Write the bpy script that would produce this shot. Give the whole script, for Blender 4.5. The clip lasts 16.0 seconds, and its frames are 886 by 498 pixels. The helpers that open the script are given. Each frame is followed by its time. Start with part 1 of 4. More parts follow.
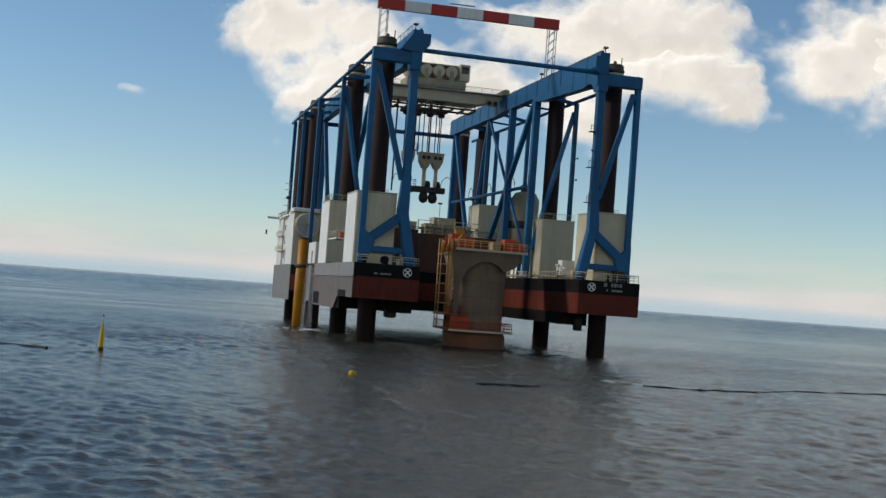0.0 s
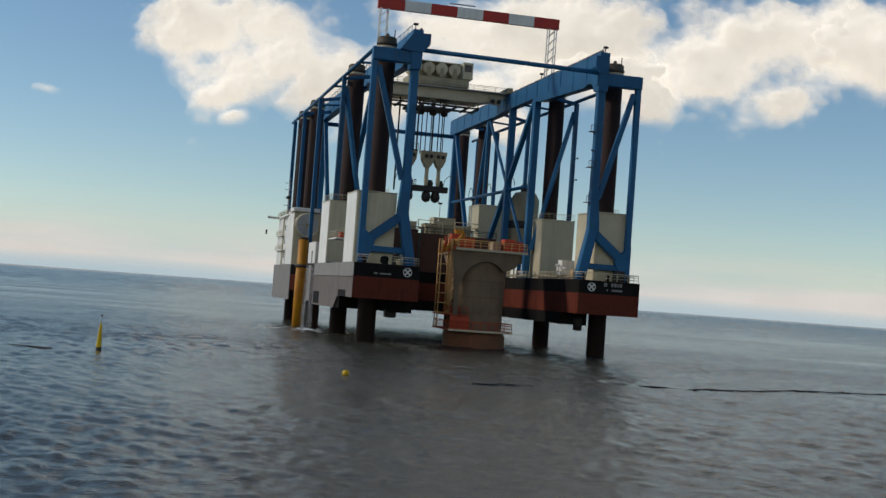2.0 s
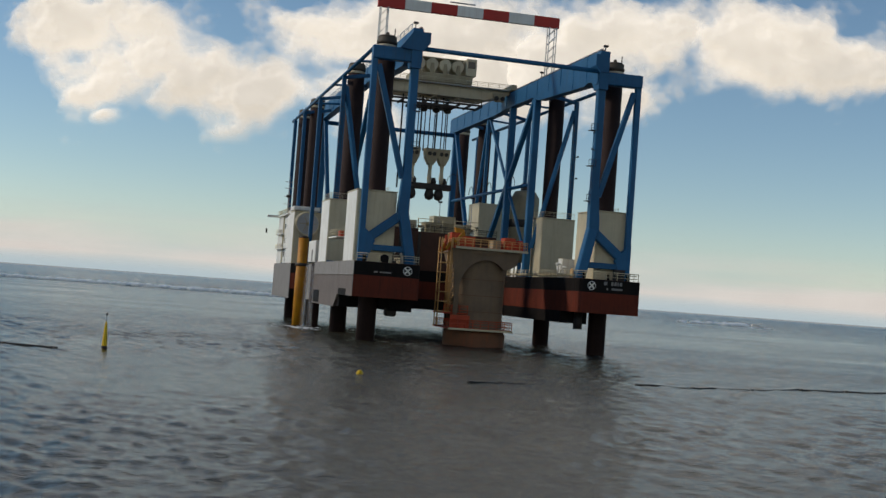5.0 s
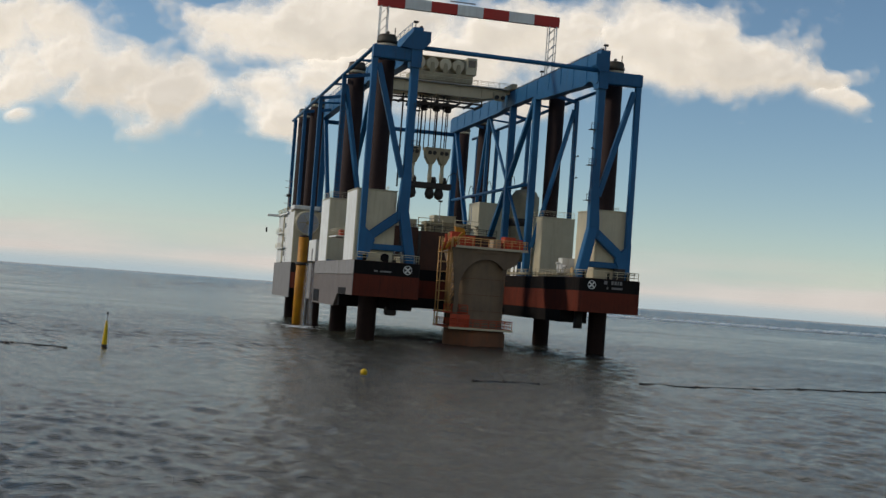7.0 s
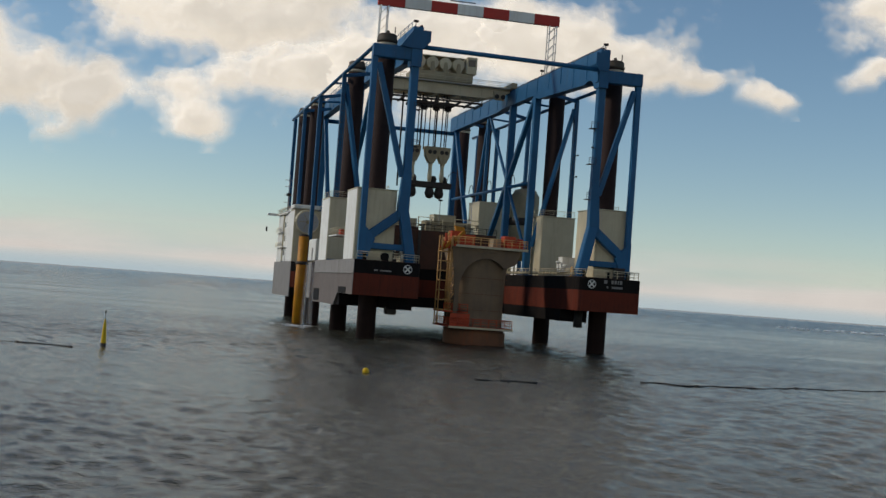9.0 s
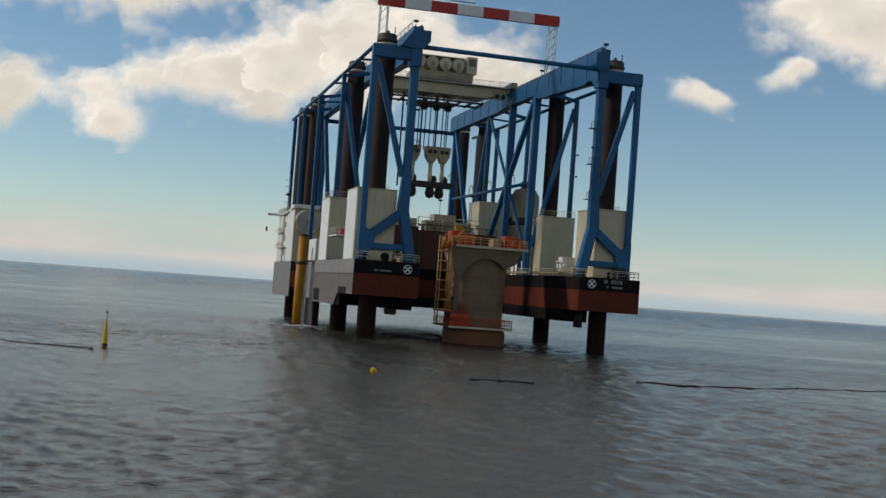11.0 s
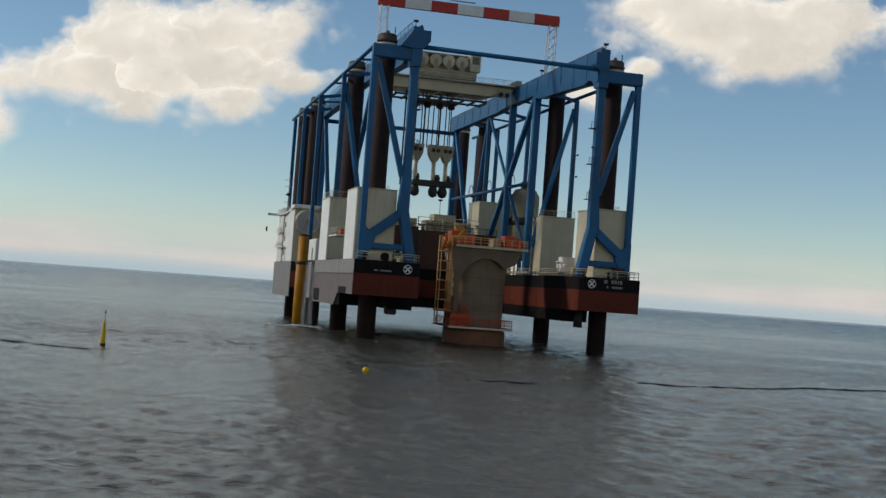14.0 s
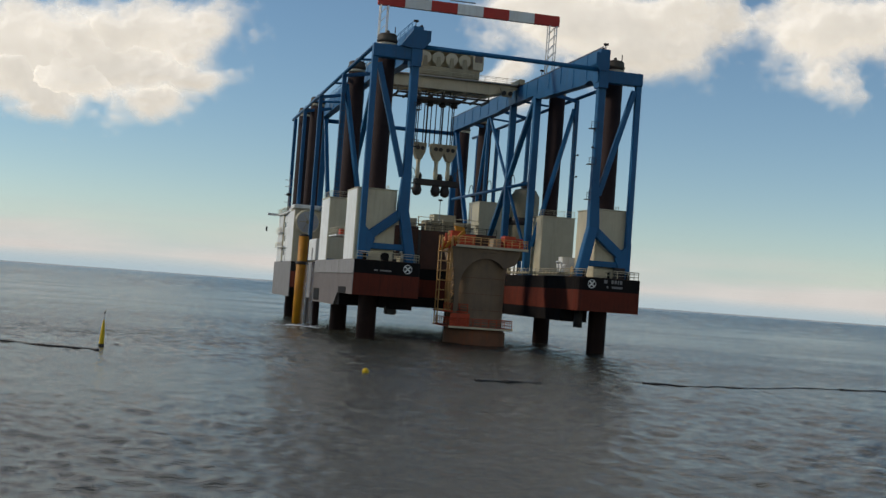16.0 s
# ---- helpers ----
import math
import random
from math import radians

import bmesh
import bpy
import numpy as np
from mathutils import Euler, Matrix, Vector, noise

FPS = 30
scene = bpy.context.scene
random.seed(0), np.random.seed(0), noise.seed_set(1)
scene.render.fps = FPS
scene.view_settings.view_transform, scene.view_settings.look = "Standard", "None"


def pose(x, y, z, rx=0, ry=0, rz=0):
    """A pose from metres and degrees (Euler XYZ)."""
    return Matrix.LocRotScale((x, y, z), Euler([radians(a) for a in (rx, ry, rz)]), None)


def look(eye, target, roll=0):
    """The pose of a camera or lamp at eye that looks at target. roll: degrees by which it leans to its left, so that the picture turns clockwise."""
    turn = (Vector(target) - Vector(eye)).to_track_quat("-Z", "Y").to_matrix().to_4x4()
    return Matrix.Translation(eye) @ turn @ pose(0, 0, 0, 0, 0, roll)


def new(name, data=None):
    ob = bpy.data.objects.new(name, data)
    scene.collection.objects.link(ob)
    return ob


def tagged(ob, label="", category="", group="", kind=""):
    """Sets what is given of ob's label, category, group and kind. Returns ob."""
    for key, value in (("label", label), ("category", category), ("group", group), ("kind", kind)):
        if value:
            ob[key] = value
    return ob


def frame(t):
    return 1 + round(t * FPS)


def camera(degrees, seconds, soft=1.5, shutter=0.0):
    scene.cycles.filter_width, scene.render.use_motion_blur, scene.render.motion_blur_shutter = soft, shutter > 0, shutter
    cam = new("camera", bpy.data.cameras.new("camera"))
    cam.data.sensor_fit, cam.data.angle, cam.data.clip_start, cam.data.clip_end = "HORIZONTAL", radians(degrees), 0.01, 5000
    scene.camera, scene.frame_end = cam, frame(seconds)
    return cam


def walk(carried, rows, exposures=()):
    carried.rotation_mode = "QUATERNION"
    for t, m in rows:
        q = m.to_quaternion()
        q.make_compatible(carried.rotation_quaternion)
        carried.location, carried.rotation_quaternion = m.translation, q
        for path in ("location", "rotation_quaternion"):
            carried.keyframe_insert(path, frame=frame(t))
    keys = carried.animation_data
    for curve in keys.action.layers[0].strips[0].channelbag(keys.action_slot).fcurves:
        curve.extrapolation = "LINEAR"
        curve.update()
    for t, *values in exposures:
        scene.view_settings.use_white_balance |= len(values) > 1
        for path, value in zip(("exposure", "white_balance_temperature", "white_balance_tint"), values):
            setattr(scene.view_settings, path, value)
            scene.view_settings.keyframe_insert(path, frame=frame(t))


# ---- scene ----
import collections

cam = camera(37.9, 16.0, soft=1.45)
EYE = Vector((-31.08, -183.56, 8.08))
YAW, PITCH, ROLL = 0.2353, 0.0321, 4.234


def aim(lift):
    """The camera's pose; lift in radians above its resting pitch."""
    p = PITCH + lift
    way = Vector((math.sin(YAW) * math.cos(p), math.cos(YAW) * math.cos(p), math.sin(p)))
    return look(EYE, EYE + way * 100, ROLL)


walk(cam, [(0.0, aim(0.0025)), (1.0, aim(0.0027)), (2.0, aim(0.0024)), (4.0, aim(0.0018)), (6.5, aim(0.0008)),
           (8.0, aim(0.0005)), (9.0, aim(0.0001)), (12.5, aim(0.0)), (16.0, aim(0.0))],
     [(0.0, 0.04, 6800, 10), (1.5, 0.0, 6950, 10), (3.5, -0.02, 7200, 11), (8.5, -0.11, 7200, 11), (12.5, -0.1, 7000, 10), (16.0, -0.06, 7000, 10)])

# world and sun
SUN_EL, SUN_AZ = 30, 289          # degrees; azimuth clockwise from +y
world = bpy.data.worlds.new("world")
scene.world = world
world.use_nodes = True
wn = world.node_tree.nodes
sky = wn.new("ShaderNodeTexSky")
sky.sky_type, sky.sun_disc = "NISHITA", False
sky.sun_elevation, sky.sun_rotation = radians(SUN_EL), radians(SUN_AZ)
sky.air_density, sky.dust_density, sky.ozone_density = 0.9, 0.0, 3.5
wn["Background"].inputs["Strength"].default_value = 0.104
tone = wn.new("ShaderNodeHueSaturation")
tone.inputs["Hue"].default_value, tone.inputs["Saturation"].default_value = 0.496, 1.05
world.node_tree.links.new(sky.outputs[0], tone.inputs["Color"])
world.node_tree.links.new(tone.outputs[0], wn["Background"].inputs["Color"])
sun = new("sun", bpy.data.lights.new("sun", "SUN"))
sun.data.energy, sun.data.angle, sun.data.color = 1.85, radians(5.0), (1.0, 0.95, 0.87)
SUN_WAY = Vector((math.sin(radians(SUN_AZ)) * math.cos(radians(SUN_EL)), math.cos(radians(SUN_AZ)) * math.cos(radians(SUN_EL)), math.sin(radians(SUN_EL))))
sun.matrix_world = look(SUN_WAY * 400, (0, 0, 0))


# ---- materials ----
def material(name):
    m = bpy.data.materials.new(name)
    m.use_nodes = True
    return m, m.node_tree.nodes, m.node_tree.links, m.node_tree.nodes["Principled BSDF"]


def paint(name, colour, second, rough=0.45, metal=0.0, scale=0.35, streak=1.0, stain=None, amount=0.5, bump=0.15, fine=6.0):
    """Weathered surface: two tones in broad patches, fine grain, stains drawn downwards, and slight relief."""
    m, n, l, b = material(name)
    tc = n.new("ShaderNodeTexCoord")
    big = n.new("ShaderNodeTexNoise")
    big.inputs["Scale"].default_value, big.inputs["Detail"].default_value, big.inputs["Roughness"].default_value = scale, 6, 0.65
    small = n.new("ShaderNodeTexNoise")
    small.inputs["Scale"].default_value, small.inputs["Detail"].default_value = fine, 4
    drawn = n.new("ShaderNodeMapping")
    drawn.inputs["Scale"].default_value = (1.6 * streak, 1.6 * streak, 0.12)
    drip = n.new("ShaderNodeTexNoise")
    drip.inputs["Scale"].default_value, drip.inputs["Detail"].default_value, drip.inputs["Roughness"].default_value = 1.0, 7, 0.7
    obj = n.new("ShaderNodeObjectInfo")
    l.new(tc.outputs["Object"], big.inputs["Vector"])
    l.new(tc.outputs["Object"], small.inputs["Vector"])
    l.new(tc.outputs["Object"], drawn.inputs["Vector"])
    l.new(drawn.outputs[0], drip.inputs["Vector"])
    mix = n.new("ShaderNodeMix")
    mix.data_type = "RGBA"
    mix.inputs[6].default_value, mix.inputs[7].default_value = (*colour, 1), (*second, 1)
    ramp = n.new("ShaderNodeValToRGB")
    ramp.color_ramp.elements[0].position, ramp.color_ramp.elements[1].position = 0.35, 0.7
    l.new(big.outputs[0], ramp.inputs[0])
    l.new(ramp.outputs[0], mix.inputs[0])
    last = mix
    if stain:
        r2 = n.new("ShaderNodeValToRGB")
        r2.color_ramp.elements[0].position, r2.color_ramp.elements[1].position = 0.5, 0.78
        l.new(drip.outputs[0], r2.inputs[0])
        am = n.new("ShaderNodeMath")
        am.operation = "MULTIPLY"
        am.inputs[1].default_value = amount
        l.new(r2.outputs[0], am.inputs[0])
        mix2 = n.new("ShaderNodeMix")
        mix2.data_type = "RGBA"
        mix2.inputs[7].default_value = (*stain, 1)
        l.new(mix.outputs[2], mix2.inputs[6])
        l.new(am.outputs[0], mix2.inputs[0])
        last = mix2
    vary = n.new("ShaderNodeHueSaturation")
    vr = n.new("ShaderNodeMapRange")
    vr.inputs[3].default_value, vr.inputs[4].default_value = 0.9, 1.1
    l.new(obj.outputs["Random"], vr.inputs[0])
    l.new(vr.outputs[0], vary.inputs["Value"])
    l.new(last.outputs[2], vary.inputs["Color"])
    l.new(vary.outputs[0], b.inputs["Base Color"])
    rr = n.new("ShaderNodeMapRange")
    rr.inputs[3].default_value, rr.inputs[4].default_value = max(0.05, rough - 0.12), min(1, rough + 0.2)
    l.new(small.outputs[0], rr.inputs[0])
    l.new(rr.outputs[0], b.inputs["Roughness"])
    b.inputs["Metallic"].default_value = metal
    b.inputs["Specular IOR Level"].default_value = 0.3
    bp = n.new("ShaderNodeBump")
    bp.inputs["Strength"].default_value, bp.inputs["Distance"].default_value = bump, 0.04
    l.new(small.outputs[0], bp.inputs["Height"])
    l.new(bp.outputs[0], b.inputs["Normal"])
    return m


RUST = (0.11, 0.045, 0.02)
M_BLUE = paint("blue paint", (0.005, 0.09, 0.205), (0.008, 0.11, 0.245), 0.45, stain=(0.03, 0.06, 0.1), amount=0.45)
M_LEG = paint("bare leg steel", (0.022, 0.011, 0.01), (0.034, 0.017, 0.014), 0.8, 0.0, stain=(0.05, 0.022, 0.014), amount=0.5)
M_CREAM = paint("cream paint", (0.6, 0.53, 0.37), (0.52, 0.45, 0.31), 0.5, stain=(0.3, 0.22, 0.13), amount=0.35)
M_WHITE = paint("white paint", (0.78, 0.77, 0.73), (0.68, 0.66, 0.61), 0.45, stain=(0.36, 0.27, 0.18), amount=0.35)
M_GREY = paint("grey hull paint", (0.24, 0.225, 0.215), (0.195, 0.18, 0.17), 0.6, stain=(0.13, 0.08, 0.06), amount=0.45)
M_PINK = paint("faded red-grey side paint", (0.165, 0.138, 0.125), (0.135, 0.11, 0.1), 0.65, stain=(0.13, 0.08, 0.06), amount=0.5)
M_RED = paint("red bottom paint", (0.15, 0.031, 0.017), (0.105, 0.026, 0.016), 0.75, stain=(0.03, 0.018, 0.015), amount=0.75)
M_BLACK = paint("black paint", (0.006, 0.005, 0.005), (0.012, 0.01, 0.009), 0.7, stain=(0.04, 0.018, 0.01), amount=0.35)
for _m in (M_RED, M_BLACK):      # dull, chalked paint
    _m.node_tree.nodes["Principled BSDF"].inputs["Specular IOR Level"].default_value = 0.12
M_DECK = paint("deck steel", (0.09, 0.04, 0.026), (0.058, 0.032, 0.024), 0.75, stain=RUST, amount=0.4)
M_CONC = paint("concrete", (0.215, 0.152, 0.1), (0.165, 0.118, 0.08), 0.85, stain=(0.1, 0.09, 0.075), amount=0.55, bump=0.4)
M_CAISSON = paint("rusted caisson steel", (0.2, 0.085, 0.045), (0.14, 0.07, 0.042), 0.8, stain=(0.3, 0.08, 0.03), amount=0.6, bump=0.3)
M_ORANGE = paint("orange-red paint", (0.55, 0.075, 0.025), (0.42, 0.055, 0.022), 0.5, stain=(0.1, 0.04, 0.03), amount=0.4)
M_RED2 = paint("signal red paint", (0.5, 0.035, 0.025), (0.42, 0.04, 0.03), 0.45)
M_YELLOW = paint("yellow paint", (0.52, 0.23, 0.01), (0.36, 0.13, 0.01), 0.5, stain=(0.13, 0.06, 0.02), amount=0.7)
M_BUOY = paint("buoy yellow", (0.68, 0.44, 0.01), (0.58, 0.34, 0.01), 0.45)
M_RAIL = paint("pale rail paint", (0.55, 0.48, 0.32), (0.48, 0.42, 0.3), 0.5)
M_CABLE = paint("greased wire rope", (0.025, 0.024, 0.023), (0.045, 0.04, 0.036), 0.5, 0.4)
M_DARK = paint("dark machinery", (0.035, 0.034, 0.032), (0.06, 0.05, 0.045), 0.55, 0.3, stain=RUST, amount=0.4)
M_TAN = paint("tan machinery paint", (0.4, 0.34, 0.22), (0.3, 0.25, 0.16), 0.55, stain=(0.12, 0.09, 0.06), amount=0.5)
M_STEEL = paint("galvanised steel", (0.4, 0.41, 0.42), (0.32, 0.32, 0.33), 0.4, 0.6)
M_BOOM = paint("wet black hose", (0.015, 0.016, 0.017), (0.03, 0.03, 0.03), 0.35)
M_GREEN = paint("dark green hull paint", (0.03, 0.055, 0.05), (0.025, 0.042, 0.04), 0.4)
M_FOAM = paint("foam", (0.82, 0.85, 0.86), (0.65, 0.7, 0.72), 0.8, bump=0.5, fine=2)
M_CAP = paint("weathered olive steel", (0.1, 0.085, 0.06), (0.07, 0.06, 0.045), 0.6, stain=RUST, amount=0.4)
M_OCHRE = paint("ochre rail paint", (0.6, 0.36, 0.14), (0.5, 0.27, 0.1), 0.5)
M_SPRAY, _n, _l, _b = material("falling water")
_b.inputs["Base Color"].default_value, _b.inputs["Roughness"].default_value, _b.inputs["Alpha"].default_value = (0.8, 0.82, 0.83, 1), 0.5, 0.06
M_GLASS, _n, _l, _b = material("window glass")
_b.inputs["Base Color"].default_value, _b.inputs["Roughness"].default_value = (0.02, 0.028, 0.03, 1), 0.06


def sea_material():
    m, n, l, b = material("sea water")
    tc = n.new("ShaderNodeTexCoord")

    def wave(scale, sx, sy, detail, rough, turn):
        mp = n.new("ShaderNodeMapping")
        mp.inputs["Scale"].default_value = (sx, sy, 1)
        mp.inputs["Rotation"].default_value = (0, 0, radians(turn))
        l.new(tc.outputs["Object"], mp.inputs["Vector"])
        t = n.new("ShaderNodeTexNoise")
        t.inputs["Scale"].default_value, t.inputs["Detail"].default_value, t.inputs["Roughness"].default_value = scale, detail, rough
        l.new(mp.outputs[0], t.inputs["Vector"])
        return t
    chop = wave(0.8, 0.8, 1.1, 4, 0.6, 4)
    ripple = wave(3.0, 0.8, 1.2, 4, 0.6, -8)
    patch = wave(0.018, 0.6, 1.6, 4, 0.6, 6)
    last = None
    for tex, strength, dist in ((chop, 0.5, 0.3), (ripple, 0.8, 0.095)):
        bp = n.new("ShaderNodeBump")
        bp.inputs["Strength"].default_value, bp.inputs["Distance"].default_value = strength, dist
        l.new(tex.outputs[0], bp.inputs["Height"])
        if last:
            l.new(last.outputs[0], bp.inputs["Normal"])
        last = bp
    l.new(last.outputs[0], b.inputs["Normal"])
    mix = n.new("ShaderNodeMix")
    mix.data_type = "RGBA"
    mix.inputs[6].default_value, mix.inputs[7].default_value = (0.046, 0.046, 0.036, 1), (0.054, 0.055, 0.044, 1)
    l.new(patch.outputs[0], mix.inputs[0])
    l.new(mix.outputs[2], b.inputs["Base Color"])
    rr = n.new("ShaderNodeMapRange")
    rr.inputs[1].default_value, rr.inputs[2].default_value = 0.35, 0.65
    rr.inputs[3].default_value, rr.inputs[4].default_value = 0.15, 0.24
    l.new(patch.outputs[0], rr.inputs[0])
    l.new(rr.outputs[0], b.inputs["Roughness"])
    b.inputs["IOR"].default_value = 1.333
    return m


def cloud_material(name, glow, soft, strength, white, relief):
    """Vapour that glows with scattered daylight and thins out towards its ragged edge."""
    m, n, l, b = material(name)
    n.remove(b)
    at = n.new("ShaderNodeAttribute")
    at.attribute_name = "vapour"
    tc = n.new("ShaderNodeTexCoord")
    tex = n.new("ShaderNodeTexNoise")
    tex.inputs["Scale"].default_value, tex.inputs["Detail"].default_value, tex.inputs["Roughness"].default_value = 0.008, 8, 0.6
    l.new(tc.outputs["Object"], tex.inputs["Vector"])
    sub = n.new("ShaderNodeMath")
    sub.operation, sub.inputs[1].default_value = "MULTIPLY_ADD", 0.6 * relief
    sub.inputs[2].default_value = -0.32 * relief
    l.new(tex.outputs[0], sub.inputs[0])
    add = n.new("ShaderNodeMath")
    l.new(at.outputs["Fac"], add.inputs[0])
    l.new(sub.outputs[0], add.inputs[1])
    mr = n.new("ShaderNodeMapRange")
    mr.interpolation_type = "SMOOTHSTEP"
    mr.inputs[1].default_value, mr.inputs[2].default_value = 0.0, soft
    l.new(add.outputs[0], mr.inputs[0])
    bp = n.new("ShaderNodeBump")
    bp.inputs["Strength"].default_value, bp.inputs["Distance"].default_value = 0.025 * relief, 30
    l.new(tex.outputs[0], bp.inputs["Height"])
    dif = n.new("ShaderNodeBsdfDiffuse")
    dif.inputs["Color"].default_value = (white, white, white, 1)
    l.new(bp.outputs[0], dif.inputs["Normal"])
    em = n.new("ShaderNodeEmission")
    em.inputs["Color"].default_value = (*glow, 1)
    # grey cloud shading painted into the glow: dimmer with vapour value and broad noise
    deep = n.new("ShaderNodeTexNoise")
    deep.inputs["Scale"].default_value, deep.inputs["Detail"].default_value, deep.inputs["Roughness"].default_value = 0.0042, 4, 0.5
    l.new(tc.outputs["Object"], deep.inputs["Vector"])
    glow_dim = n.new("ShaderNodeMath")
    glow_dim.operation = "MULTIPLY_ADD"
    glow_dim.inputs[1].default_value = 0.28
    l.new(at.outputs["Fac"], glow_dim.inputs[0])
    l.new(deep.outputs[0], glow_dim.inputs[2])
    fade = n.new("ShaderNodeMapRange")
    fade.inputs[1].default_value, fade.inputs[2].default_value = 0.45, 0.95
    fade.inputs[3].default_value, fade.inputs[4].default_value = strength * (1 + 0.16 * relief), strength * (1 - 0.2 * relief)
    l.new(glow_dim.outputs[0], fade.inputs[0])
    l.new(fade.outputs[0], em.inputs["Strength"])
    addsh = n.new("ShaderNodeAddShader")
    l.new(dif.outputs[0], addsh.inputs[0])
    l.new(em.outputs[0], addsh.inputs[1])
    tr = n.new("ShaderNodeBsdfTransparent")
    mix = n.new("ShaderNodeMixShader")
    l.new(mr.outputs[0], mix.inputs[0])
    l.new(tr.outputs[0], mix.inputs[1])
    l.new(addsh.outputs[0], mix.inputs[2])
    l.new(mix.outputs[0], n["Material Output"].inputs["Surface"])
    return m


M_SEA = sea_material()
M_CLOUD = cloud_material("cumulus vapour", (1.0, 0.95, 0.87), 0.95, 0.8, 0.3, 0.9)
# haze light painted as pale blue emission over the low sky
M_HAZE_GLOW = cloud_material("horizon haze glow", (0.66, 0.85, 1.0), 0.9, 0.64, 0.02, 0.0)
M_BANK = cloud_material("low cloud bank", (0.98, 0.965, 0.97), 1.0, 0.68, 0.02, 0.25)


# ---- mesh helpers ----
def finish(name, bm, mat, smooth=False):
    me = bpy.data.meshes.new(name)
    bm.normal_update()
    bm.to_mesh(me)
    bm.free()
    me.materials.append(mat)
    if smooth:
        for p in me.polygons:
            p.use_smooth = True
    return me


def part(name, bm, mat, parent=None, label="", smooth=False):
    """One mesh object under a thing or a part."""
    ob = new(name, bm if isinstance(bm, bpy.types.Mesh) else finish(name, bm, mat, smooth))
    ob.parent = parent
    if label:
        ob["label"] = label
    return ob


def thing(name, label, category, at=None, group="", kind=""):
    """An empty at the base of a thing."""
    ob = new(name)
    ob.empty_display_size = 0.5
    if at is not None:
        ob.matrix_basis = at
    return tagged(ob, label, category, group, kind)


def add_box(bm, lo, hi, bevel=0.0):
    """A box from corner to corner, its edges bevelled."""
    b2 = bmesh.new()
    bmesh.ops.create_cube(b2, size=1)
    c = [(lo[i] + hi[i]) / 2 for i in range(3)]
    s = [abs(hi[i] - lo[i]) for i in range(3)]
    bmesh.ops.transform(b2, matrix=Matrix.Translation(c) @ Matrix.Diagonal((*s, 1)), verts=b2.verts)
    if bevel:
        bmesh.ops.bevel(b2, geom=b2.edges[:], offset=bevel, segments=1, affect="EDGES")
    me = bpy.data.meshes.new("t")
    b2.to_mesh(me)
    b2.free()
    bm.from_mesh(me)
    bpy.data.meshes.remove(me)
    return bm


def box(lo, hi, bevel=0.0):
    return add_box(bmesh.new(), lo, hi, bevel)


def frame_between(a, b, up=(0, 0, 1)):
    """Pose at a whose z runs towards b."""
    a, b = Vector(a), Vector(b)
    w = (b - a).normalized()
    s = Vector(up)
    if abs(w.dot(s)) > 0.98:
        s = Vector((0, 1, 0))
    u = s.cross(w).normalized()
    v = w.cross(u)
    m = Matrix((u, v, w)).transposed().to_4x4()
    m.translation = a
    return m, (b - a).length


def add_beam(bm, a, b, w, h, bevel=0.05, w2=None, h2=None):
    """A box beam from a to b; w across, h in the plane of up; the far end may differ."""
    m, length = frame_between(a, b)
    w2, h2 = w2 or w, h2 or h
    ring = lambda ww, hh, e: [(-ww + e, -hh), (ww - e, -hh), (ww, -hh + e), (ww, hh - e), (ww - e, hh), (-ww + e, hh), (-ww, hh - e), (-ww, -hh + e)]
    lo = [bm.verts.new(m @ Vector((x, y, 0))) for x, y in ring(w / 2, h / 2, bevel)]
    hi = [bm.verts.new(m @ Vector((x, y, length))) for x, y in ring(w2 / 2, h2 / 2, bevel)]
    for i in range(8):
        bm.faces.new((lo[i], lo[(i + 1) % 8], hi[(i + 1) % 8], hi[i]))
    bm.faces.new(lo[::-1])
    bm.faces.new(hi)
    return bm


def beam(a, b, w, h, bevel=0.05, w2=None, h2=None):
    return add_beam(bmesh.new(), a, b, w, h, bevel, w2, h2)


def add_tube(bm, a, b, r, r2=None, n=12, cap=True):
    m, length = frame_between(a, b)
    r2 = r if r2 is None else r2
    lo = [bm.verts.new(m @ Vector((r * math.cos(t), r * math.sin(t), 0))) for t in (2 * math.pi * i / n for i in range(n))]
    hi = [bm.verts.new(m @ Vector((r2 * math.cos(t), r2 * math.sin(t), length))) for t in (2 * math.pi * i / n for i in range(n))]
    for i in range(n):
        f = bm.faces.new((lo[i], lo[(i + 1) % n], hi[(i + 1) % n], hi[i]))
        f.smooth = True
    if cap:
        bm.faces.new(lo[::-1])
        bm.faces.new(hi)
    return bm


def add_path(bm, pts, radii, n=7):
    """One bent tube along a row of points."""
    pts = [Vector(p) for p in pts]
    rings = []
    for i, p in enumerate(pts):
        a, b = pts[max(0, i - 1)], pts[min(len(pts) - 1, i + 1)]
        m, _ = frame_between(p, p + (b - a))
        r = radii[i] if isinstance(radii, (list, tuple)) else radii
        rings.append([bm.verts.new(m @ Vector((r * math.cos(t), r * math.sin(t), 0))) for t in (2 * math.pi * k / n for k in range(n))])
    for a, b in zip(rings, rings[1:]):
        for k in range(n):
            bm.faces.new((a[k], a[(k + 1) % n], b[(k + 1) % n], b[k])).smooth = True
    bm.faces.new(rings[0][::-1])
    bm.faces.new(rings[-1])
    return bm


def tube(a, b, r, r2=None, n=12):
    return add_tube(bmesh.new(), a, b, r, r2, n)


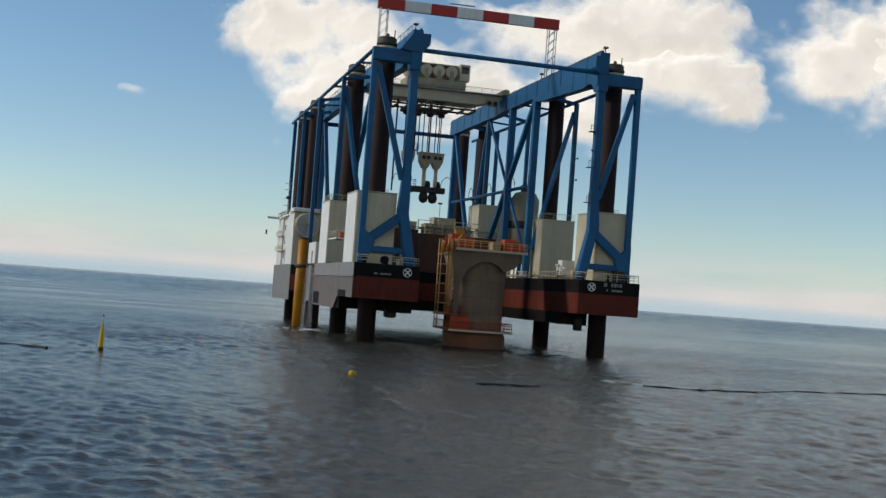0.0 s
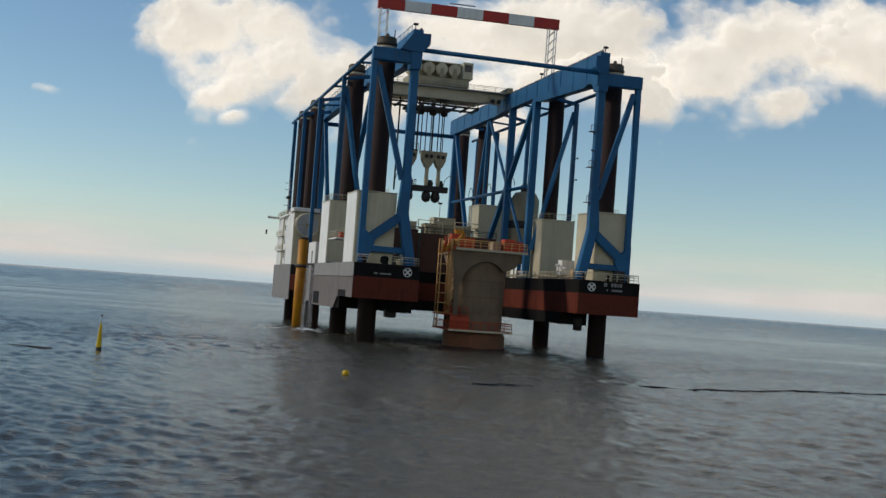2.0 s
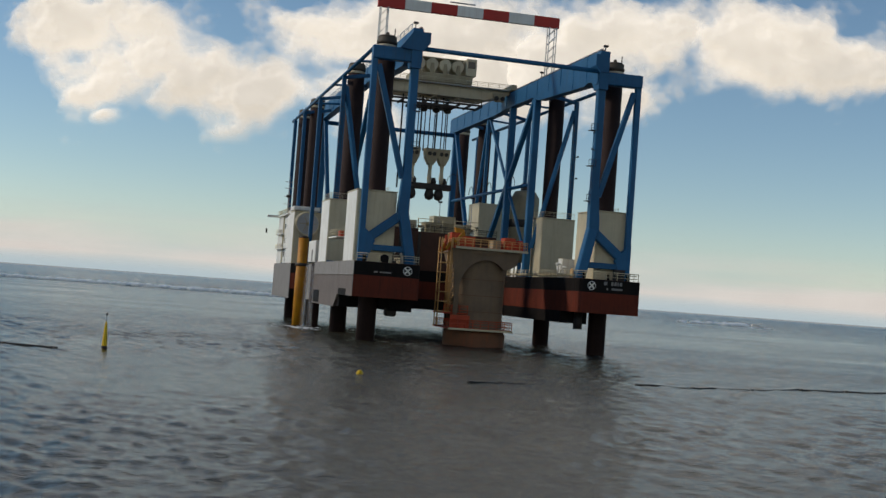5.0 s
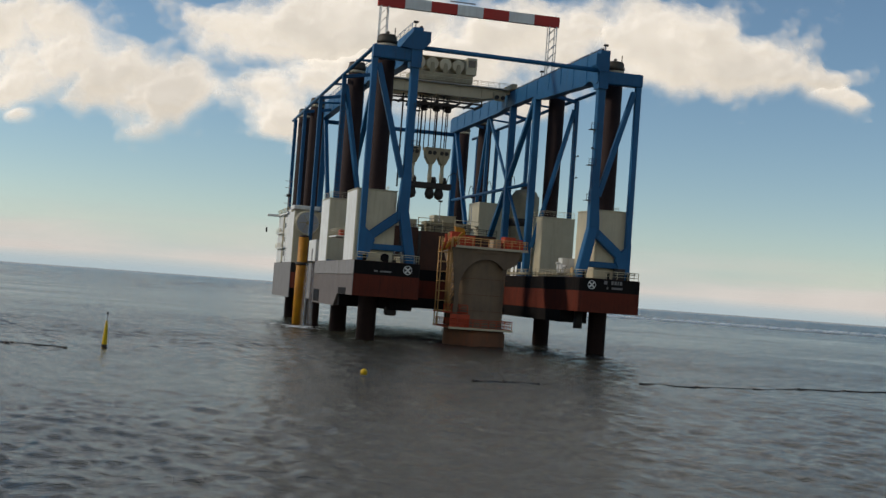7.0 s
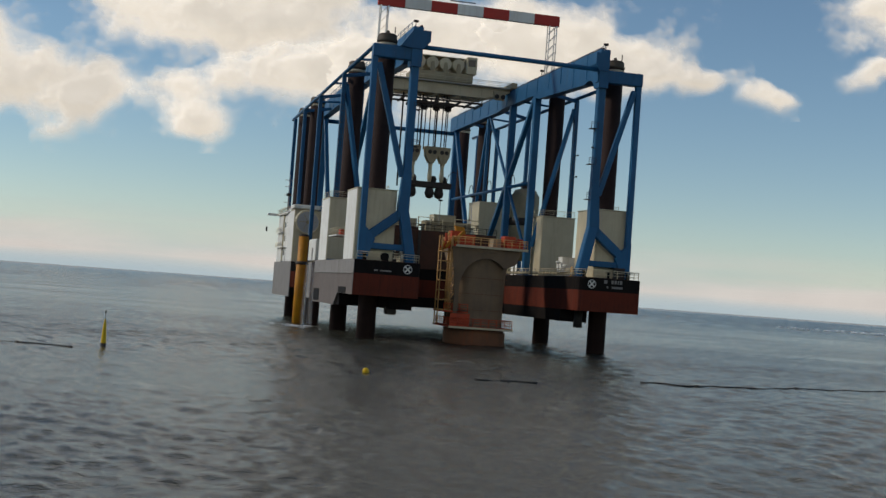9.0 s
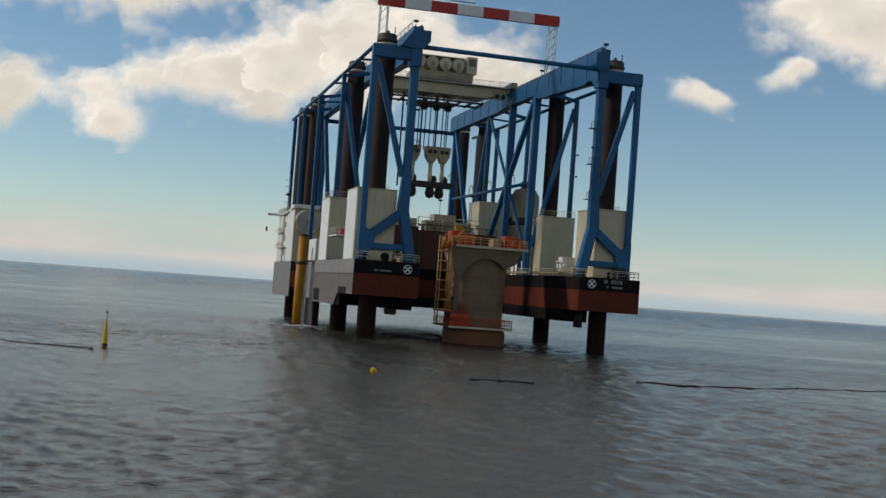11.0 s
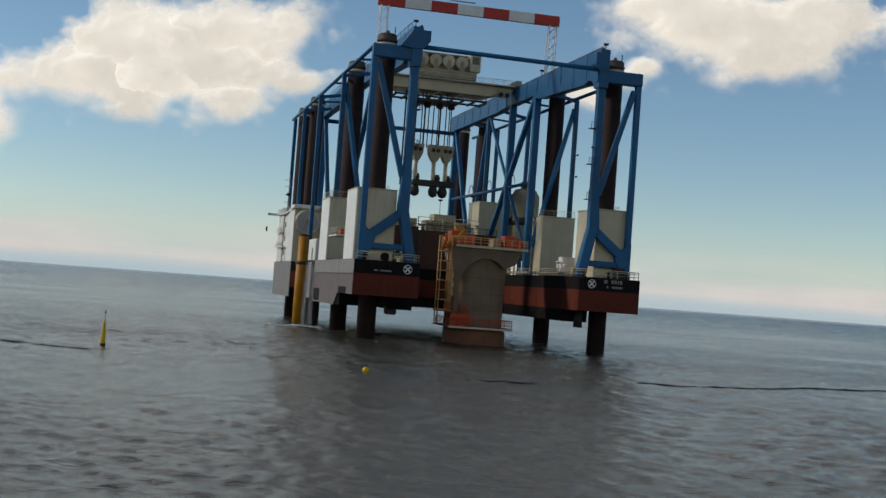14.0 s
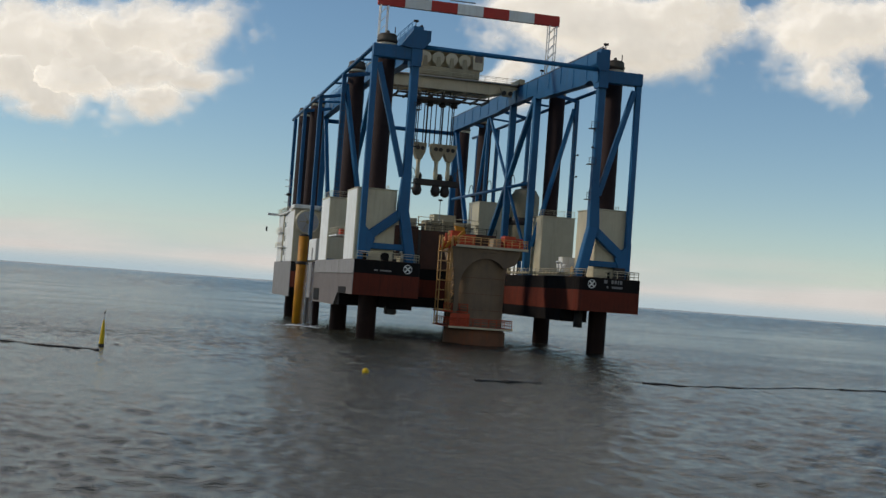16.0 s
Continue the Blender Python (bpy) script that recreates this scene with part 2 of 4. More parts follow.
def turned(profile, n=24, at=(0, 0, 0)):
    """A body turned round the z axis from pairs of radius and height."""
    bm = bmesh.new()
    rings = [[bm.verts.new((at[0] + r * math.cos(2 * math.pi * i / n), at[1] + r * math.sin(2 * math.pi * i / n), at[2] + z)) for i in range(n)] for r, z in profile]
    for a, b in zip(rings, rings[1:]):
        for i in range(n):
            f = bm.faces.new((a[i], a[(i + 1) % n], b[(i + 1) % n], b[i]))
            f.smooth = True
    bm.faces.new(rings[0][::-1])
    bm.faces.new(rings[-1])
    return bm


def prism(points, axis, lo, hi):
    """A flat outline drawn out along an axis: points are in the two other axes, in order."""
    bm = bmesh.new()

    def put(p, v):
        q = list(p)
        q.insert("xyz".index(axis), v)
        return bm.verts.new(q)
    a, b = [put(p, lo) for p in points], [put(p, hi) for p in points]
    k = len(points)
    for i in range(k):
        bm.faces.new((a[i], a[(i + 1) % k], b[(i + 1) % k], b[i]))
    bm.faces.new(a[::-1])
    bm.faces.new(b)
    bmesh.ops.recalc_face_normals(bm, faces=bm.faces[:])
    return bm


def railing(parent, pts, height=1.1, step=2.0, r=0.045, mat=None, name="railing"):
    """A rail in the deck: one part per run, its posts and bars welded."""
    bm = bmesh.new()
    for a, b in zip(pts, pts[1:]):
        a, b = Vector(a), Vector(b)
        k = max(1, round((b - a).length / step))
        for i in range(k + 1):
            q = a.lerp(b, i / k)
            add_tube(bm, q, q + Vector((0, 0, height)), r, n=5)
        for z in (0.38, 0.75, 1.0):
            add_tube(bm, a + Vector((0, 0, height * z)), b + Vector((0, 0, height * z)), r * (1.1 if z == 1 else 0.7), n=5)
    return part(name, bm, mat or M_RAIL, parent)


# ---- sea and sky ----
def sea():
    """One sheet round the shore where the camera stands: rings that widen outwards, fine columns over the open view, and real waves."""
    rng = np.random.default_rng(7)
    fine = np.linspace(-0.42, 0.42, 440)
    coarse = np.linspace(0.42, 2 * math.pi - 0.42, 50)[1:-1]
    ang = YAW + np.concatenate([fine, coarse])
    rad, r = [0.01, 15.0, 30.0], 42.0
    while r < 2600:
        rad.append(r)
        r += min(0.24 * (r / 50) ** 1.25, 0.62 if r < 270 else 4.6)
    rad += [2700, 2900, 3200, 3600, 4100, 4600, 5200]
    rad = np.array(rad)
    step = np.gradient(rad)
    R, A = np.meshgrid(rad, ang, indexing="ij")
    X, Y = EYE.x + R * np.sin(A), EYE.y + R * np.cos(A)
    Z = np.zeros_like(X)
    wind = math.radians(200)
    for k in range(64):
        lam = 0.8 * (9 / 0.8) ** rng.random()
        d = wind + rng.normal(0, 0.75)
        steep = 0.034 if lam < 2.5 else 0.0155 if lam < 5 else 0.007
        amp = steep * lam / (2 * math.pi) * 1.45
        ph = rng.random() * 6.28
        q = 2 * math.pi / lam
        keep = np.clip((lam - 1.6 * step) / (1.2 * step), 0, 1)
        Z += amp * keep[:, None] * np.sin(q * (X * math.cos(d) + Y * math.sin(d)) + ph)
    # longer waves far out, whose near flanks darken the distance
    D = np.zeros_like(X)
    for k in range(24):
        lam = 12 * (26 / 12) ** rng.random()
        d, ph, q = wind + rng.normal(0, 0.6), rng.random() * 6.28, 2 * math.pi / lam
        D += 0.026 * lam / (2 * math.pi) * np.sin(q * (X * math.cos(d) + Y * math.sin(d)) + ph)
    D *= np.clip((R - 480) / 350, 0, 1) * np.clip((2600 - R) / 300, 0, 1) * np.clip((0.43 - np.abs(A - YAW)) / 0.02, 0, 1)
    # gusts leave smoother and rougher patches
    gust = 0.75 + 0.35 * np.sin(X * 0.045 + 1.3 * np.sin(Y * 0.031)) * np.sin(Y * 0.052 + 1.1 * np.sin(X * 0.027))
    calm = np.clip((640 - R) / 480, 0, 1) * np.clip((R - 30) / 12, 0, 1) * np.clip((0.43 - np.abs(A - YAW)) / 0.02, 0, 1)
    Z = Z * gust * calm + D
    nr, na = X.shape
    me = bpy.data.meshes.new("water")
    co = np.stack([X, Y, Z], -1).reshape(-1, 3)
    i, j = np.meshgrid(np.arange(nr - 1), np.arange(na), indexing="ij")
    j2 = (j + 1) % na
    quads = np.stack([i * na + j, i * na + j2, (i + 1) * na + j2, (i + 1) * na + j], -1).reshape(-1, 4)
    me.vertices.add(len(co))
    me.vertices.foreach_set("co", co.ravel())
    me.loops.add(quads.size)
    me.loops.foreach_set("vertex_index", quads[:, ::-1].ravel())
    me.polygons.add(len(quads))
    me.polygons.foreach_set("loop_start", np.arange(0, quads.size, 4))
    me.polygons.foreach_set("use_smooth", np.ones(len(quads), bool))
    me.update(calc_edges=True)
    me.validate()
    me.materials.append(M_SEA)
    return tagged(new("water", me), "rippled grey-blue sea reaching the horizon", "sea", kind="structure")


water = sea()

FAR = 4300.0
VIEW = aim(0.0)
FOCAL = 784 / math.tan(radians(37.9) / 2)
RIGHT = Vector((math.cos(YAW), -math.sin(YAW), 0))


def sky_place(px, py, far=FAR):
    """The place at that distance in the direction of a point of the resting view."""
    return VIEW @ (Vector(((px - 784) / FOCAL, (441 - py) / FOCAL, -1)) * far)


CLOUD_SPEED = 75.0


def cloud(lobes, seed, cell=4.0, shift=None, behind=False, thin=1.0, name="cloud", label="sunlit white cumulus cloud drifting over the sea"):
    """A cumulus bank: a bulging relief with a ragged outline. Lobes (x, y, rx, ry) are set out in the view's own measure; shift is (time, drift, rise)."""
    x0 = min(a[0] - a[2] * 1.5 for a in lobes)
    x1 = max(a[0] + a[2] * 1.5 for a in lobes)
    y0 = min(a[1] - a[3] * 1.5 for a in lobes)
    y1 = max(a[1] + a[3] * 1.5 for a in lobes)
    cx, cy = (x0 + x1) / 2, (y0 + y1) / 2
    nx, ny = int((x1 - x0) / cell) + 1, int((y1 - y0) / cell) + 1
    k = FAR / FOCAL
    grid, lump = np.zeros((ny, nx)), np.zeros((ny, nx))
    for j in range(ny):
        for i in range(nx):
            x, y = x0 + i * cell, y0 + j * cell
            wob = Vector((x * 0.011, y * 0.016, seed))
            n1 = noise.fractal(wob, 0.85, 2.1, 6, noise_basis="PERLIN_ORIGINAL")
            d = sum(math.exp(-1.5 * (((x - a) / rx) ** 2 + ((y - b) / ry) ** 2)) for a, b, rx, ry in lobes)
            base = 1.05 * min(d, 1.5) - 0.33
            puff = sum(a * abs(noise.noise(Vector((x * q, y * q * 1.2, seed + q * 900)))) for a, q in ((0.5, 0.014), (0.3, 0.03), (0.2, 0.062)))
            lump[j, i] = 34 * noise.noise(Vector((x * 0.009, y * 0.012, seed + 3))) + 6 * noise.noise(Vector((x * 0.024, y * 0.03, seed + 5)))
            grid[j, i] = thin * (1.0 * base + 0.48 * n1 + 0.6 * (puff - 0.2) + 0.08)
    # fade towards the sheet's border, where no lobe reaches
    verts, index, dens, faces = [], {}, [], []
    for j in range(ny):
        for i in range(nx):
            if grid[max(0, j - 1):j + 2, max(0, i - 1):i + 2].max() > 0.0:
                x, y, g = x0 + i * cell - cx, cy - (y0 + j * cell), max(0.0, grid[j, i])
                index[j, i] = len(verts)
                verts.append((x * k, y * k, 100 * math.sqrt(min(1.2, g)) + lump[j, i]))
                dens.append(g)
    for j in range(ny - 1):
        for i in range(nx - 1):
            q = [(j, i), (j + 1, i), (j + 1, i + 1), (j, i + 1)]
            if all(t in index for t in q) and max(grid[t] for t in q) > 0:
                faces.append([index[t] for t in q])
    # each island of vapour is a cloud of its own; shreds are left out
    root = list(range(len(verts)))

    def find(a):
        while root[a] != a:
            root[a] = root[root[a]]
            a = root[a]
        return a
    for q in faces:
        for b in q[1:]:
            root[find(b)] = find(q[0])
    island = collections.defaultdict(list)
    for q in faces:
        island[find(q[0])].append(q)
    for fs in island.values():
        if len(fs) < 70:
            continue
        used = sorted({v for q in fs for v in q})
        at = {v: n for n, v in enumerate(used)}
        me = bpy.data.meshes.new(name)
        me.from_pydata([verts[v] for v in used], [], [[at[v] for v in q] for q in fs])
        me.attributes.new("vapour", "FLOAT", "POINT").data.foreach_set("value", [dens[v] for v in used])
        me.materials.append(M_CLOUD)
        for p in me.polygons:
            p.use_smooth = True
        ob = tagged(new(name, me), label, "cloud", group="clouds over the sea")
        ob.visible_shadow = False
        drift.append((ob, cx, cy, shift, behind))


drift = []
cloud([(480, 40, 105, 85), (600, 50, 150, 95), (560, 165, 85, 50), (720, 120, 140, 70), (790, 195, 90, 60), (860, 150, 90, 55)], 3.1)
cloud([(960, 55, 160, 90), (1120, 55, 170, 95), (1235, 60, 110, 75)], 8.3, shift=((0, 0, 0), (7.5, 562, 0), (9, 680, 25), (12.5, 990, 165), (16, 1300, 240)))
cloud([(990, 165, 120, 60), (1025, 225, 80, 34), (1150, 140, 140, 58), (1235, 120, 100, 60), (1290, 180, 95, 52)], 11.7)
cloud([(1412, 75, 175, 105), (1480, 185, 80, 42), (1340, 130, 90, 55), (1550, 60, 110, 65)], 21.3, shift=((0, -120), (3, 205), (4, 295), (16, 1200)))
cloud([(1580, 85, 100, 80), (1660, 75, 120, 90), (1740, 110, 130, 75), (1840, 130, 95, 50), (1925, 150, 60, 26)], 27.4, shift=((0, 0), (9, 685), (11.3, 1010), (12.5, 1200), (16, 1560)))
cloud([(2010, 165, 55, 32), (2050, 185, 42, 22)], 31.9, shift=((0, 0), (9, 675), (11.3, 807), (12.5, 885), (16, 1140)), thin=0.9)
later = ((0, 0), (9, 675), (12.5, 937), (16, 1310))
cloud([(2260, 25, 140, 75), (2350, 60, 170, 78), (2440, 105, 120, 60), (2530, 40, 120, 75)], 43.2, shift=later)
cloud([(2720, 60, 140, 85), (2765, 145, 95, 55), (2870, 40, 150, 95)], 57.5, shift=later)
cloud([(2187, 150, 48, 28), (2215, 120, 36, 22)], 63.5, shift=later, thin=0.9)
cloud([(552, 208, 34, 18), (575, 200, 24, 14)], 71.5, thin=0.7)
cloud([(225, 150, 30, 13), (250, 156, 22, 10)], 77.5, thin=0.5)
# the bank goes on above the view
cloud([(1100, -420, 700, 260), (1900, -380, 700, 240), (2700, -420, 700, 260), (1500, -800, 900, 280), (2500, -800, 900, 280), (700, -700, 400, 200)], 91.5, 16.0)
# unseen glowing bank behind the camera, added as warm fill on the stern faces
cloud([(0, 0, 900, 320), (1200, -100, 900, 380), (2400, 0, 900, 320), (600, -700, 1100, 380), (1900, -700, 1100, 380)], 97.5, 24.0, behind=True)


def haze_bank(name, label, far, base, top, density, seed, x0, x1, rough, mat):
    """A low veil along the horizon, its pale light painted in as glow: full at the water or, for a bank of cloud,
    between its base and its top.
    """
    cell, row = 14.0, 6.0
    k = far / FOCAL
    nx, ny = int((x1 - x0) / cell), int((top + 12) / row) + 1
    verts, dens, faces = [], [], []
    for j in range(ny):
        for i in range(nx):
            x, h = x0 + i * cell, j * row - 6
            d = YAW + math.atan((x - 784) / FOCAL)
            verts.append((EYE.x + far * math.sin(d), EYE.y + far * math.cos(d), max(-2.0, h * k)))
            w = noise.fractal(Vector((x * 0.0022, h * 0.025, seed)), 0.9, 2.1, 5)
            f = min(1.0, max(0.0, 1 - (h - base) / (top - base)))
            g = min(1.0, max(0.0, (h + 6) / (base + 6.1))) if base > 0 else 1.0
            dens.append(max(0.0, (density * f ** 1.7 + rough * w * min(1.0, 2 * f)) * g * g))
    for j in range(ny - 1):
        for i in range(nx - 1):
            a = j * nx + i
            if max(dens[a], dens[a + 1], dens[a + nx], dens[a + nx + 1]) > 0:
                faces.append((a, a + 1, a + nx + 1, a + nx))
    me = bpy.data.meshes.new(name)
    me.from_pydata(verts, [], faces)
    me.attributes.new("vapour", "FLOAT", "POINT").data.foreach_set("value", dens)
    me.materials.append(mat)
    ob = tagged(new(name, me), label, "haze", kind="structure")
    ob.visible_shadow = False


# self-glowing sheet that paints the horizon's haze over the sky
haze_bank("backdrop_haze_glow", "glowing sheet painting pale blue haze along the horizon", 4750, 0, 190, 0.85, 5.0, -900, 2500, 0.1, M_HAZE_GLOW)
haze_bank("backdrop_cloud_bank", "low cream bank of cloud along the horizon", 4650, 30, 125, 0.95, 9.0, -900, 2500, 0.45, M_BANK)

# ---- jack-up barge ----
ZD, ZB, ZS = 11.7, 4.75, 6.6      # deck, bottom and stern block bottom
LX = (3.8, 40.2)                  # rows of legs
LY = (8.0, 35.0, 83.0, 102.0)     # legs along the barge

barge = thing("jack_up_barge", "jack-up crane barge with red hull and blue steel portal frames", "barge")


def hull():
    hl = part("hull", prism([(0.0, 0.0), (9.0, 0.0), (9.6, 0.25), (9.9, 0.75), (10.0, 1.4), (10.0, 44.0), (34.0, 44.0), (34.0, 1.4), (34.1, 0.75), (34.4, 0.25), (35.0, 0.0), (44.0, 0.0), (44.0, 107.0), (0.0, 107.0), (0.0, 76.0), (3.0, 74.0), (3.0, 43.0), (0.0, 41.0)],
                            "z", 9.75, ZD), M_BLACK, barge, "black-painted upper strake")
    low = [(0.0, 0.0), (9.0, 0.0), (9.6, 0.25), (9.9, 0.75), (10.0, 1.4), (10.0, 44.0), (34.0, 44.0), (34.0, 1.4), (34.1, 0.75), (34.4, 0.25), (35.0, 0.0), (44.0, 0.0), (44.0, 107.0), (0.0, 107.0), (0.0, 76.0), (3.0, 74.0), (3.0, 43.0), (0.0, 41.0)]
    part("hull_side", prism(low, "z", ZS, 9.75), M_RED, barge, "red-brown bottom paint")
    part("hull_bottom", prism([(0.3, 13.5), (0.3, 40.5), (3.3, 43), (3.3, 74), (0.3, 76.5), (0.3, 100), (2, 106), (36, 106), (38.4, 100), (38.4, 7.0), (34.02, 7.0), (34.02, 44.0), (9.98, 44.0), (9.98, 5.0), (6.5, 5.0), (6.5, 13.5)],
                              "z", ZB, ZS), M_BLACK, barge, "dark flat bottom")
    # pale side plating
    part("side_plate", box((-0.06, 0.02, 9.7), (0.0, 41.0, ZD + 0.02)), M_GREY, barge, "pale grey side plating")
    part("side_plate", box((-0.06, 0.02, ZS), (0.0, 41.0, 9.7)), M_PINK, barge, "faded red-grey side plating")
    for y in (7.0, 14.0, 21.0, 28.0, 35.0):
        part("plate_seam", box((-0.075, y, ZS + 0.05), (-0.06, y + 0.08, ZD - 0.05)), M_PINK, barge)
    part("rubbing_strake", box((-0.2, 0.02, 9.62), (-0.06, 41.0, 9.8), 0.03), M_GREY, barge)
    part("side_plate", prism([(13.6, ZS), (40.9, ZS), (40.9, ZB - 0.1), (17.0, ZB - 0.1)], "x", -0.06, 0.28), M_PINK, barge, "faded red-grey side plating")
    part("side_plate", box((-0.06, 76.0, ZB - 0.1), (0.0, 107.0, ZD + 0.02)), M_GREY, barge, "pale grey side plating")
    part("side_opening", box((-0.1, 33.0, 4.9), (-0.04, 39.6, 6.95), 0.02), M_BLACK, barge, "black sea-chest opening")
    part("side_opening", box((-0.1, 5.6, 6.62), (-0.04, 12.6, 7.6), 0.02), M_BLACK, barge, "black opening")
    part("thruster", box((6.3, 6.2, 3.9), (8.0, 8.0, 5.2), 0.25), M_DARK, barge)
    part("fender", tube((36.9, 6.8, 3.9), (36.9, 6.8, 6.6), 0.7), M_DARK, barge)
    part("side_recess", box((2.9, 43.0, ZB), (2.97, 74.0, ZD + 0.02)), M_GREY, barge)
    part("deck", prism([(0.1, 0.1), (8.9, 0.1), (9.9, 1.4), (9.9, 44.1), (34.1, 44.1), (34.1, 1.4), (35.1, 0.1), (43.9, 0.1), (43.9, 106.9), (0.1, 106.9), (0.1, 76.0), (3.1, 74.0), (3.1, 43.0), (0.1, 41.0)],
                       "z", ZD + 0.004, ZD + 0.06), M_DECK, barge, "brown steel deck")


hull()


def legs():
    leg_me = finish("leg", turned([(1.42, -3.0), (1.42, 46.0)], 28), M_LEG)
    cap_me = finish("cap", turned([(1.45, 44.9), (1.58, 45.0), (1.58, 45.3), (1.45, 45.4), (1.45, 45.9), (1.2, 46.2), (0.3, 46.25), (0.25, 46.7), (0.1, 46.8)], 20), M_CAP)
    ring_me = finish("band", turned([(1.44, 44.3), (1.54, 44.35), (1.54, 44.7), (1.44, 44.75)], 24), M_RAIL)
    post_me = finish("cap_post", tube((1.1, 0, 46.0), (1.1, 0, 47.4), 0.08, n=6), M_DARK)
    for x in LX:
        for y in LY:
            lg = part("leg", leg_me, None, barge, "dark brown tubular steel leg")
            lg.matrix_basis = pose(x + (0.35 if x > 22 and y < 10 else 0.0), y, 0)
            part("cap", cap_me, None, lg, "olive steel leg cap")
            part("band", ring_me, None, lg)
            part("cap_post", post_me, None, lg)


legs()


def jack_houses():
    for sx in (0, 1):
        for y in LY:
            x = LX[sx]
            f = lambda v: v if sx == 0 else 44 - v
            lo, hi = sorted((f(0.3), f(6.3)))
            bm = box((lo, y - 4.2, ZD), (hi, y + 4.6, 22.3), 0.12)
            jh = part("jack_house", bm, M_CREAM, barge, "cream steel jack house")
            # thin sheet makes this row's outer faces whiter than the cream fronts
            if sx == 0:
                part("side_panel", box((lo - 0.035, y - 4.1, ZD + 0.1), (lo - 0.004, y + 4.5, 22.2)), M_WHITE, jh, "outer face, whiter than the rest of the house")
            railing(jh, [(lo + 0.2, y + 4.4, 22.42), (lo + 0.2, y - 4.1, 22.42), (hi - 0.2, y - 4.1, 22.42)] if y > 20 else [(hi - 0.2, y + 1.8, 22.42), (hi - 0.2, y + 4.4, 22.42)], 1.0, 1.6, 0.035)
            part("roof_edge", box((lo - 0.08, y - 4.3, 22.3), (hi + 0.08, y + 4.7, 22.42)), M_CREAM, jh)


jack_houses()


def portal(sx, y):
    """Portal frame of one side: columns, head beam, diagonal and foot."""
    f = (lambda v: v) if sx == 0 else (lambda v: 44 - v)
    xi, xo = f(7.3), f(1.25)
    head = part("portal_frame", beam((f(0.85), y, 42.65), (f(8.2), y, 42.65), 1.4, 1.95, 0.12), M_BLUE, barge, "blue steel portal frame")
    part("column", beam((xi, y, 18.0), (xi, y, 45.4), 1.2, 1.2, 0.1), M_BLUE, head, "blue box column")
    part("column", beam((xo, y, ZD), (xo, y, 41.8), 0.88, 0.88, 0.08), M_BLUE, head, "blue box column")
    part("foot", beam((f(7.2), y, 19.4), (f(8.75), y, ZD), 1.5, 1.45, 0.12, 1.5, 1.7), M_BLUE, head)
    part("foot", beam((f(6.9), y, 19.0), (f(1.4), y, 14.6), 1.0, 1.35, 0.1), M_BLUE, head)
    part("gusset", prism([(f(0.8), ZD + 0.06), (f(2.1), ZD + 0.06), (f(3.2), 14.9), (f(2.2), 16.2), (f(0.8), 17.4)], "y", y - 0.52, y + 0.5), M_BLUE, head)
    part("foot", prism([(f(6.3), 18.2), (f(7.9), 19.4), (f(7.95), 25.0), (f(7.6), 26.4), (f(6.7), 25.2), (f(6.3), 20.2)], "y", y - 0.66, y + 0.66), M_BLUE, head)
    part("tie", beam((f(8.2), y, 13.9), (f(1.3), y, 13.9), 0.6, 0.9, 0.08), M_BLUE, head)
    part("diagonal", beam((f(1.9), y, 40.9), (f(6.6), y, 24.4), 0.8, 0.8, 0.08), M_BLUE, head)
    if sx == 0:
        part("bracket", prism([(6.4, 43.4), (8.2, 43.4), (9.2, 44.6), (9.2, 46.2), (6.6, 46.2), (4.8, 43.6)], "y", y - 1.2, y + 1.3), M_BLUE, head)
    else:
        part("bracket", prism([(37.2, 43.4), (35.9, 43.4), (35.2, 44.4), (35.2, 46.1), (37.2, 46.1)], "y", y - 1.2, y + 1.3), M_BLUE, head)
    for k in range(5):
        part("flange_plate", box((f(0.9 + 1.55 * k) - 0.05, y - 0.74, 41.75), (f(0.9 + 1.55 * k) + 0.05, y - 0.705, 43.55)), M_BLUE, head)
    return head


for _sx in (0, 1):
    portal(_sx, 3.0)

FI, FO = (35.5, 50.5, 94.5), (31.5, 59.5, 82.0, 98.0)   # inner and outer columns behind the first frame


